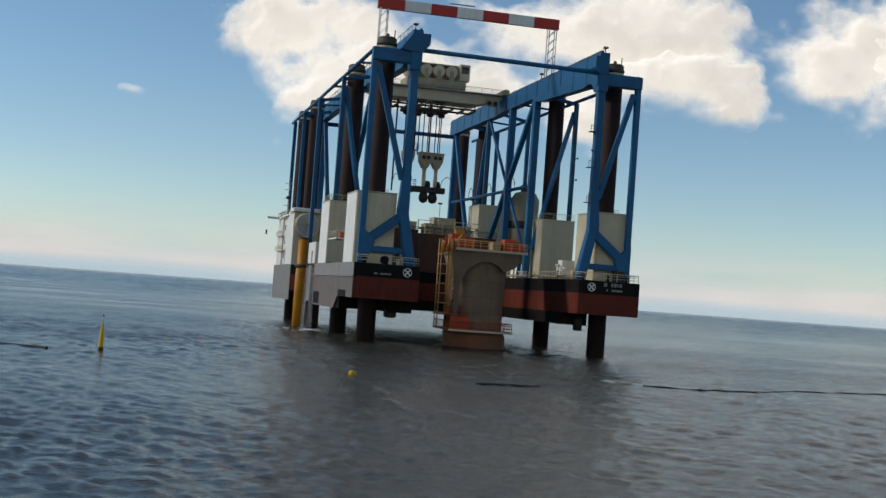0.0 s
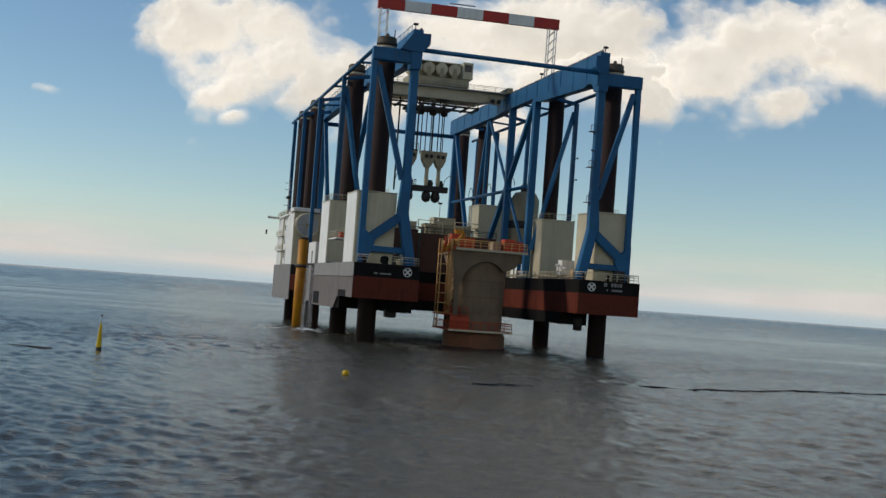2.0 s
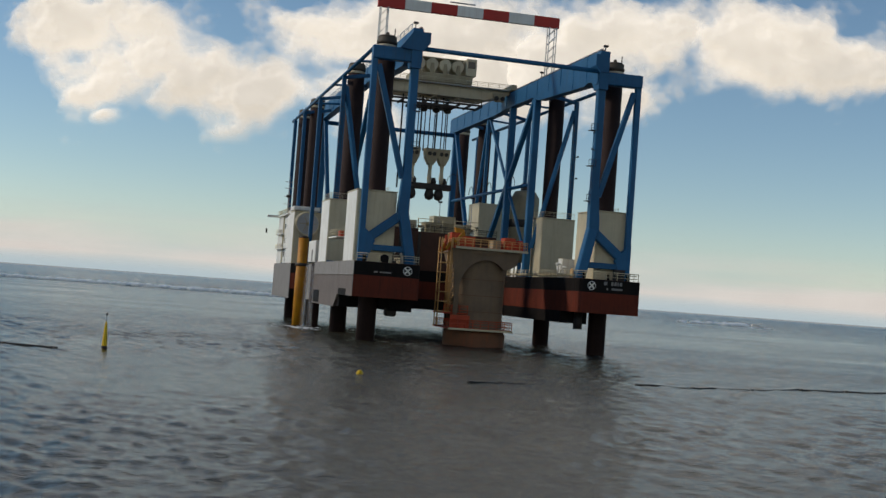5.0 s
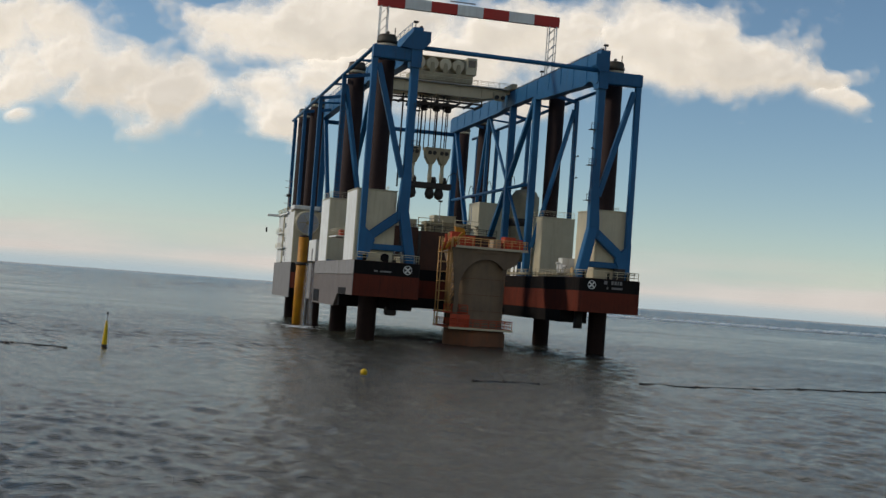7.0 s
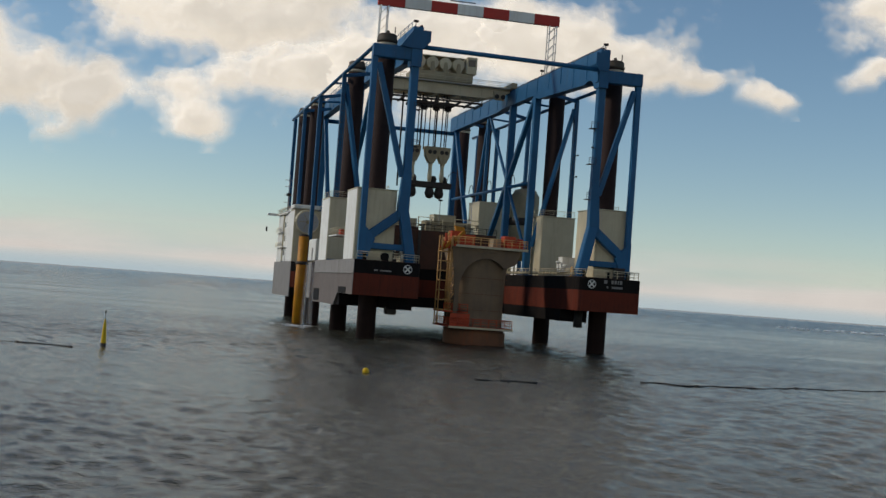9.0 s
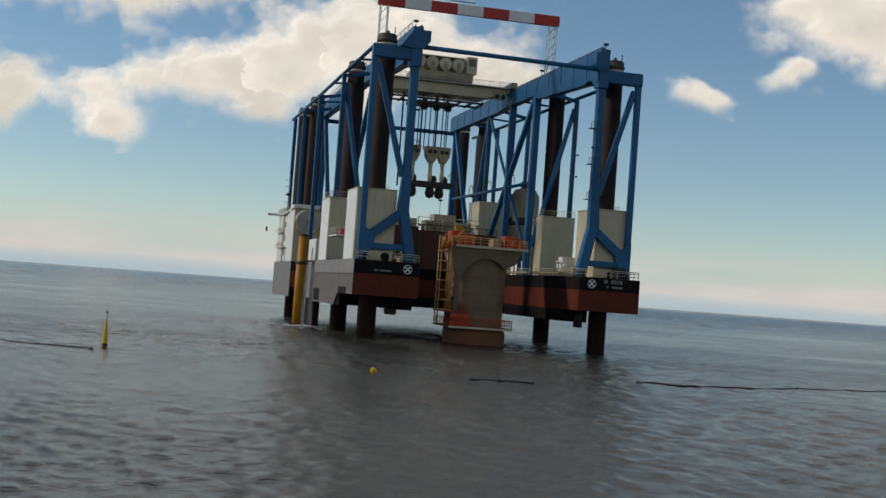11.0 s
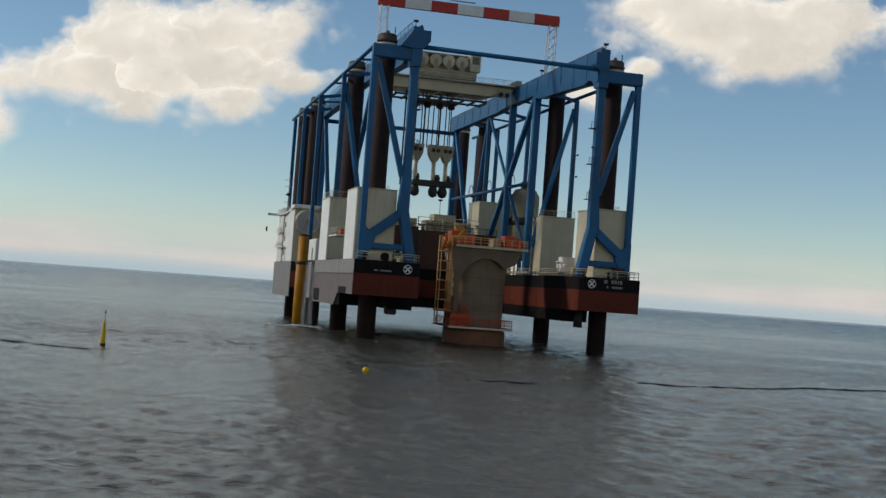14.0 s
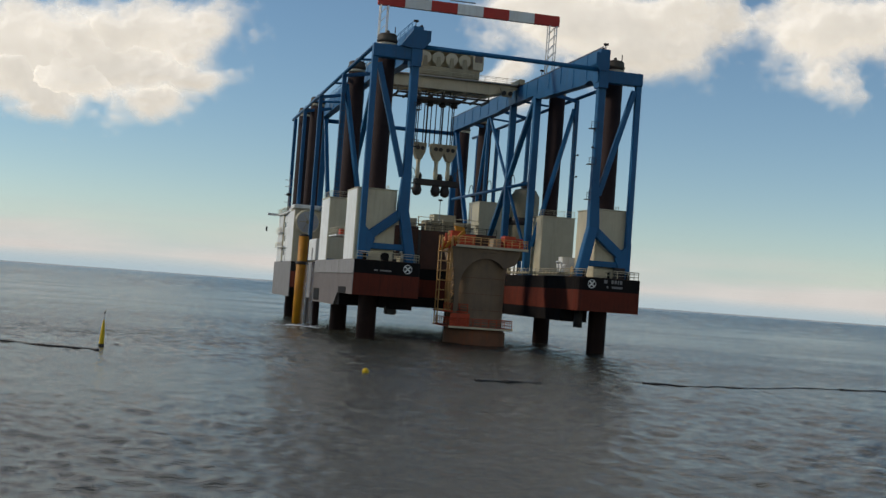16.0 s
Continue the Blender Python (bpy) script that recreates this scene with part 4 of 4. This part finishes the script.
# ---- pier segment in the slot ----
def pier():
    p = thing("concrete_pier", "concrete bridge pier with flared head and orange-red work platforms", "pier", pose(22.6, 14.0, 0))

    def ring(a, b, n=32, power=2.6):
        return [(a * math.copysign(abs(math.cos(t)) ** (2 / power), math.cos(t)), b * math.copysign(abs(math.sin(t)) ** (2 / power), math.sin(t))) for t in (2 * math.pi * i / n for i in range(n))]
    bm = bmesh.new()
    # height, left and right reach, and half depth
    rows = [(2.4, -4.9, 3.9, 4.0), (3.2, -4.8, 3.85, 3.8), (6.0, -4.85, 3.85, 3.8), (9.0, -4.95, 3.85, 3.8), (11.0, -5.1, 3.95, 3.85),
            (12.6, -5.4, 4.2, 4.1), (13.5, -5.6, 4.4, 4.5), (14.2, -5.8, 4.65, 5.0), (14.6, -5.9, 4.8, 5.3), (15.1, -6.0, 4.9, 5.4)]
    prev = None
    for z, xl, xr, b in rows:
        r = [bm.verts.new((x + (xl + xr) / 2, y, z)) for x, y in ring((xr - xl) / 2, b)]
        if prev:
            for i in range(len(r)):
                bm.faces.new((prev[i], prev[(i + 1) % len(r)], r[(i + 1) % len(r)], r[i])).smooth = True
        else:
            bm.faces.new(r[::-1])
        prev = r
    bm.faces.new(prev)
    part("shaft", bm, M_CONC, p, "grey concrete shaft with flared head")
    part("caisson", turned([(4.9, -3.0), (4.9, 1.9), (4.6, 2.4), (3.0, 2.45)], 36, (-0.3, 0, 0)), M_CAISSON, p, "rust-streaked steel caisson")
    # the head flares out over a round-headed recess
    arch = [(-0.42 + 4.12 * math.cos(math.pi * i / 20), 8.6 + 4.9 * math.sin(math.pi * i / 20)) for i in range(5, 21)]
    out = [(-5.25, 3.0), (-5.25, 7.5), (-5.45, 11.0), (-5.75, 13.2), (-6.0, 15.05), (4.95, 15.05), (4.8, 14.0), (4.35, 12.9), (3.4, 12.4)]
    part("flared_face", prism(out + arch + [(-4.54, 3.0)], "y", -5.0, -3.5), M_CONC, p, "concrete face flaring out over a round-headed recess")
    for z in (5.4, 7.9, 10.4):
        part("pour_joint", box((-4.3, -3.845, z), (3.4, -3.78, z + 0.05)), M_CAISSON, p)
    top = part("top_platform", box((-5.6, -5.7, 15.1), (5.9, 4.6, 15.4), 0.04), M_ORANGE, p, "orange-red work platform")
    part("platform_edge", box((-5.65, -5.76, 15.0), (5.95, -5.7, 15.36)), M_RAIL, top)
    railing(top, [(-5.5, 4.5, 15.4), (-5.5, -5.6, 15.4), (5.8, -5.6, 15.4), (5.8, 4.5, 15.4)], 1.2, 1.3, 0.06, M_OCHRE)
    for x, w, h, m in ((-5.0, 1.8, 2.1, M_ORANGE), (-3.0, 1.8, 1.2, M_ORANGE), (1.5, 1.3, 1.4, M_TAN), (3.6, 1.8, 1.9, M_ORANGE), (5.2, 1.0, 1.6, M_RED2)):
        part("formwork_box", box((x - w / 2, -3.4, 15.4), (x + w / 2, -1.2, 15.4 + h), 0.06), m, top)
    # jacks, props and a tilted hopper at the landward corner
    rnd = random.Random(31)
    for k in range(14):
        x, z = rnd.uniform(-7.6, -4.4), rnd.uniform(14.4, 16.2)
        m = (M_YELLOW, M_ORANGE, M_OCHRE, M_ORANGE)[k % 4]
        part("formwork_jack", beam((x, -4.4 + 0.3 * (k % 4), z), (x + rnd.uniform(-0.3, 1.3), -4.3 + 0.3 * (k % 4), z + rnd.uniform(0.4, 1.5)), rnd.uniform(0.2, 0.5), rnd.uniform(0.2, 0.5), 0.04), m, top, "yellow and orange formwork jack")
    part("formwork_bracket", beam((-7.7, -3.4, 14.4), (-5.2, -3.4, 15.3), 0.35, 0.35, 0.04), M_YELLOW, top)
    part("formwork_bracket", beam((-7.5, -2.6, 14.9), (-5.2, -2.6, 15.3), 0.35, 0.35, 0.04), M_ORANGE, top)
    part("hopper", prism([(-5.0, 16.6), (-3.6, 17.0), (-3.9, 18.1), (-5.3, 18.3)], "y", -3.2, -2.2), M_YELLOW, top, "yellow tilted hopper")
    part("hopper_prop", beam((-4.3, -2.7, 15.4), (-4.3, -2.7, 17.0), 0.3, 0.3, 0.03), M_ORANGE, top)
    part("formwork_panel", box((-5.4, -3.9, 15.4), (-2.2, -3.7, 17.0), 0.03), M_ORANGE, top)
    part("formwork_panel", box((3.0, -4.3, 15.4), (5.6, -4.1, 16.4), 0.03), M_ORANGE, top)
    low = part("lower_platform", box((-5.9, -5.6, 2.6), (4.3, 5.2, 2.85), 0.04), M_ORANGE, p, "orange-red work platform")
    part("platform_edge", box((-5.95, -5.66, 2.5), (4.35, -5.6, 2.8)), M_RAIL, low)
    railing(low, [(-5.8, 5.0, 2.85), (-5.8, -5.5, 2.85), (4.2, -5.5, 2.85), (4.2, 5.0, 2.85)], 1.2, 1.3, 0.06, M_ORANGE)
    mid = part("middle_platform", box((-6.8, -5.0, 4.9), (-2.8, 2.0, 5.1), 0.04), M_ORANGE, p, "orange-red work platform")
    railing(mid, [(-6.7, -4.9, 5.1), (-2.9, -4.9, 5.1)], 1.1, 1.2, 0.05, M_ORANGE)
    part("skirt_panel", box((-5.7, -5.3, 2.85), (-2.6, -5.2, 4.8)), M_ORANGE, low)
    # stair tower
    st = bmesh.new()
    for x in (-7.6, -6.1, -5.9, -5.0):
        for y in (-4.6, -2.8):
            add_tube(st, (x, y, 3.0 if x < -7 else 5.0), (x, y, 16.6), 0.1, n=6)
    for i in range(7):
        z = 5.2 + 1.5 * i
        for y in (-4.6, -2.8):
            add_tube(st, (-7.6, y, z), (-6.1, y, z), 0.08, n=5)
            add_tube(st, (-5.9, y, z), (-5.0, y, z + 1.5), 0.08, n=5)
            add_tube(st, (-5.9, y, z), (-5.0, y, z), 0.07, n=5)
        add_tube(st, (-7.6, -4.6, z), (-7.6, -2.8, z), 0.06, n=5)
    part("stair_tower", st, M_OCHRE, p, "ochre lattice stair tower")
    return p


pier()


# ---- floating things ----
def spar_buoy():
    b = thing("spar_buoy", "tall yellow spar buoy with a small top mark", "buoy")
    part("body", turned([(0.18, -0.6), (0.25, -0.1), (0.25, 0.5), (0.21, 1.2), (0.15, 2.1), (0.07, 2.65), (0.04, 2.7)], 16), M_BUOY, b)
    part("pole", tube((0, 0, 2.6), (0, 0, 3.45), 0.03, n=6), M_STEEL, b)
    part("foot_band", turned([(0.27, 0.0), (0.28, 0.05), (0.28, 0.25), (0.27, 0.3)], 14), M_DARK, b)
    part("top_mark", turned([(0.03, 3.3), (0.1, 3.36), (0.1, 3.5), (0.03, 3.56)], 10), M_DARK, b)
    return b


def ball_buoy():
    b = thing("ball_buoy", "small round yellow mooring buoy", "buoy")
    pr = [(0.32 * math.cos(a), 0.12 + 0.32 * math.sin(a)) for a in (radians(-80 + 16 * i) for i in range(11))]
    part("float", turned(pr, 16), M_BUOY, b)
    part("eye", turned([(0.05, 0.43), (0.07, 0.46), (0.07, 0.52), (0.04, 0.55)], 8), M_DARK, b)
    return b


spar, ball = spar_buoy(), ball_buoy()


def floating_boom(points, k0):
    """Lengths of black floating hose laid end to end with slack."""
    out = []
    for i, (a, b) in enumerate(zip(points, points[1:])):
        a, b = Vector((*a, 0)), Vector((*b, 0))
        mid = (a + b) / 2
        seg = thing("floating_boom", "black floating hose boom lying on the water", "boom", pose(*mid), group="floating booms")
        n = 8
        bm = bmesh.new()
        pts = []
        for j in range(n + 1):
            q = a.lerp(b, j / n) - mid
            w = noise.noise(Vector((q.x * 0.35, q.y * 0.35, k0 + i)))
            side = Vector((-(b - a).y, (b - a).x, 0)).normalized()
            pts.append(q + side * w * 0.9 + Vector((0, 0, 0.02 + 0.05 * w)))
        part("hose", add_path(bm, pts, 0.1, 8), M_BOOM, seg)
        for j in (0, n):
            part("coupling", tube(pts[j] - (b - a).normalized() * 0.25, pts[j] + (b - a).normalized() * 0.25, 0.13, n=8), M_DARK, seg)
        out.append(seg)
    return out


booms = floating_boom([(-46.2, -48.2), (-41.0, -51.6), (-36.0, -55.0)], 2.0)
booms += floating_boom([(21.0, -58.2), (27.0, -58.6), (34.5, -56.2), (43.0, -51.5), (50.0, -49.5), (58.0, -47.6), (66.0, -44.0)], 9.0)
booms += floating_boom([(0.4, -68.3), (3.3, -67.7), (6.4, -66.9)], 15.0)


def yellow_pile():
    p = thing("guide_pile", "yellow steel pile standing in the sea beside the hull", "pile", pose(-0.1, 58.0, 0))
    part("tube", turned([(1.08, -3.0), (1.08, 11.0), (0.95, 11.2), (0.95, 16.3)], 20), M_YELLOW, p)
    part("collar", turned([(1.09, 11.0), (1.3, 11.1), (1.3, 11.5), (1.0, 11.6)], 20), M_DARK, p, "dark collar")
    part("head", turned([(0.94, 16.3), (0.9, 16.6), (0.3, 16.7)], 20), M_DARK, p)
    for a in (60, 200, 300):
        part("rib", box((0.93 * math.cos(radians(a)) - 0.06, 0.93 * math.sin(radians(a)) - 0.06, -2), (0.93 * math.cos(radians(a)) + 0.06, 0.93 * math.sin(radians(a)) + 0.06, 11)), M_YELLOW, p)
    d = thing("guide_pile", "dark brown steel pile standing in the sea beside the hull", "pile", pose(1.9, 52.0, 0))
    part("tube", turned([(1.0, -3.0), (1.0, 11.6)], 20), M_LEG, d)


yellow_pile()


def falling_water():
    """Cooling water that pours from the hull's side, in ragged strands, and the foam where it lands."""
    rnd = random.Random(4)
    j = thing("falling_water", "white water pouring from the hull into the sea", "water jet", pose(-0.7, 41.8, 0), kind="stuff")
    for k in range(16):
        bm = bmesh.new()
        x, y = rnd.uniform(-0.7, 0.5), rnd.uniform(-1.6, 1.2)
        n, r0 = 9, rnd.uniform(0.05, 0.13)
        pts = [Vector((x * (1.0 + 0.5 * i / 8) + rnd.uniform(-0.03, 0.03), y * (1.0 + 0.5 * i / 8), 11.3 * (1 - (i / 8) ** 1.4))) for i in range(n)]
        part("strand", add_path(bm, pts, [r0 * (1 + 0.12 * i) for i in range(n)], 6), M_SPRAY, j)
    f = bmesh.new()
    for k in range(240):
        a, r = rnd.uniform(0, 6.28), abs(rnd.gauss(0, 1))
        x, y, s = -0.5 + 3.4 * r * math.cos(a), 3 + 4.5 * r * math.sin(a), rnd.uniform(0.08, 0.36)
        bmesh.ops.create_icosphere(f, subdivisions=1, radius=s, matrix=Matrix.Translation((x, y, 0.0)) @ Matrix.Diagonal((1.7, 1.0, 0.14, 1)))
    tagged(part("foam", f, M_FOAM, j, "white foam on the water"), kind="stuff")


falling_water()


# ---- things on deck ----
def deck_box(name, label, cat, lo, hi, mat, ribs=0):
    t = thing(name, label, cat, pose(lo[0], lo[1], ZD + 0.06))
    s = [hi[i] - lo[i] for i in range(3)]
    b = part("body", box((0, 0, 0), s, 0.06), mat, t)
    part("top_frame", box((-0.05, -0.05, s[2]), (s[0] + 0.05, s[1] + 0.05, s[2] + 0.12)), mat, t)
    for k in range(ribs):
        x = (k + 0.5) * s[0] / ribs
        part("rib", box((x - 0.06, -0.07, 0.1), (x + 0.06, -0.002, s[2] - 0.1)), mat, t)
    return t


deck_box("deck_locker", "white steel deck locker by the stern rail", "locker", (35.8, 13.0, 0), (38.2, 15.0, 3.0), M_WHITE)
deck_box("generator_container", "cream generator container on deck", "container", (10.6, 62, 0), (22, 66, 9.8), M_CREAM, 5)
deck_box("generator_container", "cream generator container on deck", "container", (23.5, 60, 0), (32.5, 64, 9.6), M_TAN, 4)
deck_box("deck_cabin", "cream steel cabin on deck", "cabin", (35.0, 64.0, 0), (42.5, 72.0, 14.5), M_CREAM, 3)
deck_box("winch_unit", "tan winch unit behind the rail", "winch", (38.6, 19.0, 0), (41.0, 20.6, 2.4), M_TAN)
deck_box("power_pack", "dark hydraulic power pack on deck", "machine", (40.5, 1.8, 0), (42.2, 2.6, 1.6), M_DARK)


def deck_clutter():
    """Pipe racks, lockers and light masts that show over the cross frame."""
    rnd = random.Random(12)
    for x, y in ((14.5, 58.0), (24.0, 58.0), (31.0, 57.0)):
        t = thing("pipe_rack", "cream steel pipe rack on deck", "rack", pose(x, y, ZD + 0.06), group="pipe racks")
        for dx in (-2.4, 0.0, 2.4):
            part("post", box((dx - 0.07, -0.07, 0), (dx + 0.07, 0.07, 10.2)), M_CREAM, t)
        for z in (8.4, 9.3, 10.15):
            part("rail", tube((-2.6, 0, z), (2.6, 0, z), 0.06, n=8), M_CREAM, t)
        for k in range(4):
            part("pipe", tube((-2.2 + 1.3 * k, -0.3, 8.6 + 0.5 * (k % 2)), (-1.2 + 1.3 * k, 1.6, 8.6 + 0.5 * (k % 2)), 0.2, n=10), M_TAN, t)
    for x, y, h in ((20.2, 61.0, 15.5), (27.5, 66.0, 14.0), (33.0, 62.0, 15.0)):
        t = thing("light_mast", "slim grey light mast on deck", "mast", pose(x, y, ZD + 0.06), group="light masts")
        part("pole", tube((0, 0, 0), (0, 0, h), 0.12, 0.06, n=8), M_STEEL, t)
        part("lamp", box((-0.4, -0.25, h), (0.4, 0.15, h + 0.35), 0.04), M_DARK, t)
        part("foot", box((-0.4, -0.4, 0), (0.4, 0.4, 0.1)), M_STEEL, t)
    for x, y, w, h, m in ((11.0, 67.0, 5.0, 11.0, M_CREAM), (17.5, 68.0, 6.0, 10.2, M_WHITE), (27.0, 68.5, 4.5, 11.4, M_CREAM)):
        deck_box("deck_cabin", "cream steel cabin on deck", "cabin", (x, y, 0), (x + w, y + 4, h), m, 3)


deck_clutter()


def silo():
    t = thing("mixing_silo", "tan steel silo on legs", "silo", pose(40.3, 50.5, ZD + 0.06))
    part("shell", turned([(0.8, 3.0), (2.5, 6.0), (2.7, 6.2), (2.7, 15.2), (2.0, 16.4), (0.5, 16.8)], 24), M_TAN, t)
    for a in (45, 135, 225, 315):
        x, y = 2.4 * math.cos(radians(a)), 2.4 * math.sin(radians(a))
        part("leg", tube((x, y, 0), (x, y, 8.0), 0.15, n=8), M_TAN, t)
    part("band", turned([(2.72, 9.6), (2.82, 9.65), (2.82, 11.0), (2.72, 11.05)], 24), M_DARK, t)
    part("dust_filter", box((-0.8, -0.8, 16.6), (0.8, 0.8, 18.0), 0.06), M_DARK, t)


silo()


# ---- boats far out ----
def supply_boat():
    b = thing("crew_boat", "dark-hulled crew boat with a cream wheelhouse and white wake", "boat")
    L, B = 25.0, 6.5
    bm = bmesh.new()
    rows = []
    for i in range(9):
        u = i / 8
        x = -L / 2 + L * u
        half = B / 2 * (1 - max(0, (u - 0.55) / 0.45) ** 2.2) + 0.05
        sheer = 1.9 + 1.6 * u ** 2
        rows.append([bm.verts.new(p) for p in ((x, 0, -0.8), (x, -half * 0.8, -0.3), (x, -half, sheer), (x, half, sheer), (x, half * 0.8, -0.3))])
    for a, c in zip(rows, rows[1:]):
        for i in range(5):
            bm.faces.new((a[i], a[(i + 1) % 5], c[(i + 1) % 5], c[i]))
    bm.faces.new(rows[0])
    bm.faces.new(rows[-1][::-1])
    bmesh.ops.recalc_face_normals(bm, faces=bm.faces[:])
    part("hull", bm, M_GREEN, b, "dark green-grey hull")
    h = part("deckhouse", box((-9.5, -2.7, 2.0), (2.5, 2.7, 6.6), 0.3), M_CREAM, b, "cream deckhouse")
    part("wheelhouse", box((-4.0, -2.2, 6.6), (1.5, 2.2, 8.8), 0.25), M_WHITE, b, "white wheelhouse")
    for k in range(4):
        part("window", box((-7.5 + 2.2 * k, -2.76, 4.4), (-6.1 + 2.2 * k, -2.69, 5.5)), M_GLASS, h)
    part("funnel", box((-8.0, -1, 6.6), (-6.2, 1, 8.4), 0.2), M_DARK, b)
    part("mast", tube((-1, 0, 8.8), (-1, 0, 12.0), 0.12, n=6), M_STEEL, b)
    wake_part(b, -11, 330.0, 3.0)
    return b


def wake_part(b, x0, length, half, big=1.0):
    rnd = random.Random(8)
    f = bmesh.new()
    k = int(length / 0.7)
    for i in range(k):
        u = i / k
        x = x0 - length * u
        for s in (-1, 1):
            if rnd.random() < 1.0 - 0.75 * u:
                r = big * rnd.uniform(0.5, 1.3) * (1 - 0.4 * u)
                bmesh.ops.create_icosphere(f, subdivisions=1, radius=r, matrix=Matrix.Translation((x, s * rnd.uniform(0, half * (0.6 + 2.0 * u)), 0.45)) @ Matrix.Diagonal((2.4, 1, 1.3, 1)))
    for i in range(60):
        bmesh.ops.create_icosphere(f, subdivisions=1, radius=big * rnd.uniform(0.4, 0.9), matrix=Matrix.Translation((rnd.uniform(x0, -x0 + 2), rnd.choice((-1, 1)) * rnd.uniform(half * 0.5, half * 1.1), 0.1)) @ Matrix.Diagonal((2, 1, 0.5, 1)))
    tagged(part("wake", f, M_FOAM, b, "white wake"), kind="stuff")


def speed_boat():
    b = thing("speed_boat", "small white speedboat throwing a white wake", "boat")
    bm = bmesh.new()
    rows = []
    for i in range(7):
        u = i / 6
        half = 1.6 * (1 - max(0, (u - 0.5) / 0.5) ** 2) + 0.04
        rows.append([bm.verts.new(p) for p in ((-6 + 12 * u, 0, -0.5), (-6 + 12 * u, -half, 1.0 + 0.7 * u), (-6 + 12 * u, half, 1.0 + 0.7 * u))])
    for a, c in zip(rows, rows[1:]):
        for i in range(3):
            bm.faces.new((a[i], a[(i + 1) % 3], c[(i + 1) % 3], c[i]))
    bm.faces.new(rows[0])
    bm.faces.new(rows[-1][::-1])
    bmesh.ops.recalc_face_normals(bm, faces=bm.faces[:])
    part("hull", bm, M_WHITE, b)
    part("cabin", box((-2.5, -1.1, 1.0), (2.0, 1.1, 2.6), 0.25), M_WHITE, b)
    wake_part(b, -7, 42.0, 2.2, 1.5)
    return b


crew_boat, fast_boat = supply_boat(), speed_boat()


def motions():
    """All that moves."""
    for ob, cx, cy, shift, behind in drift:
        rows = []
        for t, dx, *rise in shift or ((0.0, 0.0), (16.0, CLOUD_SPEED * 16)):
            m = VIEW.to_3x3().to_4x4()
            m.translation = sky_place(cx - dx, cy - sum(rise))
            if behind:
                turn = Matrix.Translation(EYE) @ pose(0, 0, 0, 0, 0, 180) @ Matrix.Translation(-EYE)
                m = turn @ m
            rows.append((t, m))
        walk(ob, rows)
    walk(crane, [(0.0, pose(22, 58.2, 0)), (2.0, pose(22, 55.9, 0)), (4.0, pose(22, 53.8, 0)), (6.5, pose(22, 53.2, 0)), (11.3, pose(22, 53.0, 0)),
                 (12.5, pose(22, 52.2, 0)), (14.0, pose(22, 50.4, 0)), (16.0, pose(22, 48.4, 0))])
    # boats cross far out, square to the view
    along = math.degrees(math.atan2(RIGHT.y, RIGHT.x))

    def out(px, py, turn=0):
        d = VIEW.to_3x3() @ Vector(((px - 784) / FOCAL, (441 - py) / FOCAL, -1))
        q = EYE + d * (-EYE.z / d.z)
        return pose(q.x, q.y, 0, 0, 0, along + turn)
    walk(crew_boat, [(0.0, out(-1500, 366)), (4.1, out(-40, 479)), (4.2, out(8, 483.5)), (5.2, out(760, 542)), (6.3, out(1333, 580)), (6.6, out(1456, 589)), (7.0, out(1625, 601)), (16.0, out(3600, 745))])
    walk(fast_boat, [(0.0, out(-1900, 336)), (3.4, out(-60, 475)), (3.5, out(50, 483)), (3.8, out(320, 503)), (4.0, out(470, 514)), (5.4, out(1660, 602)), (16.0, out(4200, 790))])
    # buoys and hoses bob and drift on the swell
    for ob, pts in ((spar, ((0.0, -33.4, -50.6, 1), (1.0, -33.0, -51.2, -2), (2.0, -33.6, -50.8, 2), (3.0, -33.0, -50.6, 0), (4.0, -33.1, -51.0, -1), (6.5, -33.0, -50.0, 3), (8.0, -33.4, -49.8, 2),
                            (9.0, -33.2, -49.8, 0), (11.5, -33.0, -50.0, 1), (12.5, -32.8, -50.1, 4), (13.5, -33.2, -49.6, 2), (14.5, -33.3, -49.4, 2), (16.0, -33.4, -49.6, 3))),
                    (ball, ((0.0, -10.6, -65.8, 0), (1.5, -11.0, -66.2, 5), (2.5, -11.3, -65.6, -4), (3.5, -10.7, -65.8, 3), (4.2, -10.2, -67.0, 0), (6.4, -9.9, -66.5, 4), (7.0, -9.6, -66.5, -4), (9.0, -9.4, -66.2, 3),
                            (11.3, -8.4, -64.8, 0), (12.5, -8.5, -65.6, -4), (14.5, -9.2, -64.0, 3), (16.0, -9.3, -65.6, 0)))):
        walk(ob, [(t, pose(x, y, 0.05 * math.sin(t * 3), a, a * 0.6, 0)) for t, x, y, a in pts])
    left_slide = (-3.6, -3.0, -2.0, -0.6, -0.8, 3.4, 3.2, 3.0)
    for i, seg in enumerate(booms):
        m0 = seg.matrix_basis.copy()
        slide = left_slide if i < 2 else (0.0,) * 8
        walk(seg, [(t, Matrix.Translation((0.83 * d, -0.55 * d, 0)) @ Matrix.Translation((0.5 * math.sin(0.7 * t + i), 0.5 * math.cos(0.5 * t + i), 0.03 * math.sin(2 * t + i))) @ m0) for t, d in zip((0.0, 2.0, 4.0, 7.0, 9.0, 12.5, 14.0, 16.0), slide)])
    walk(water, [(0.0, pose(0, 0, 0)), (16.0, pose(-7, -5, 0))])


motions()
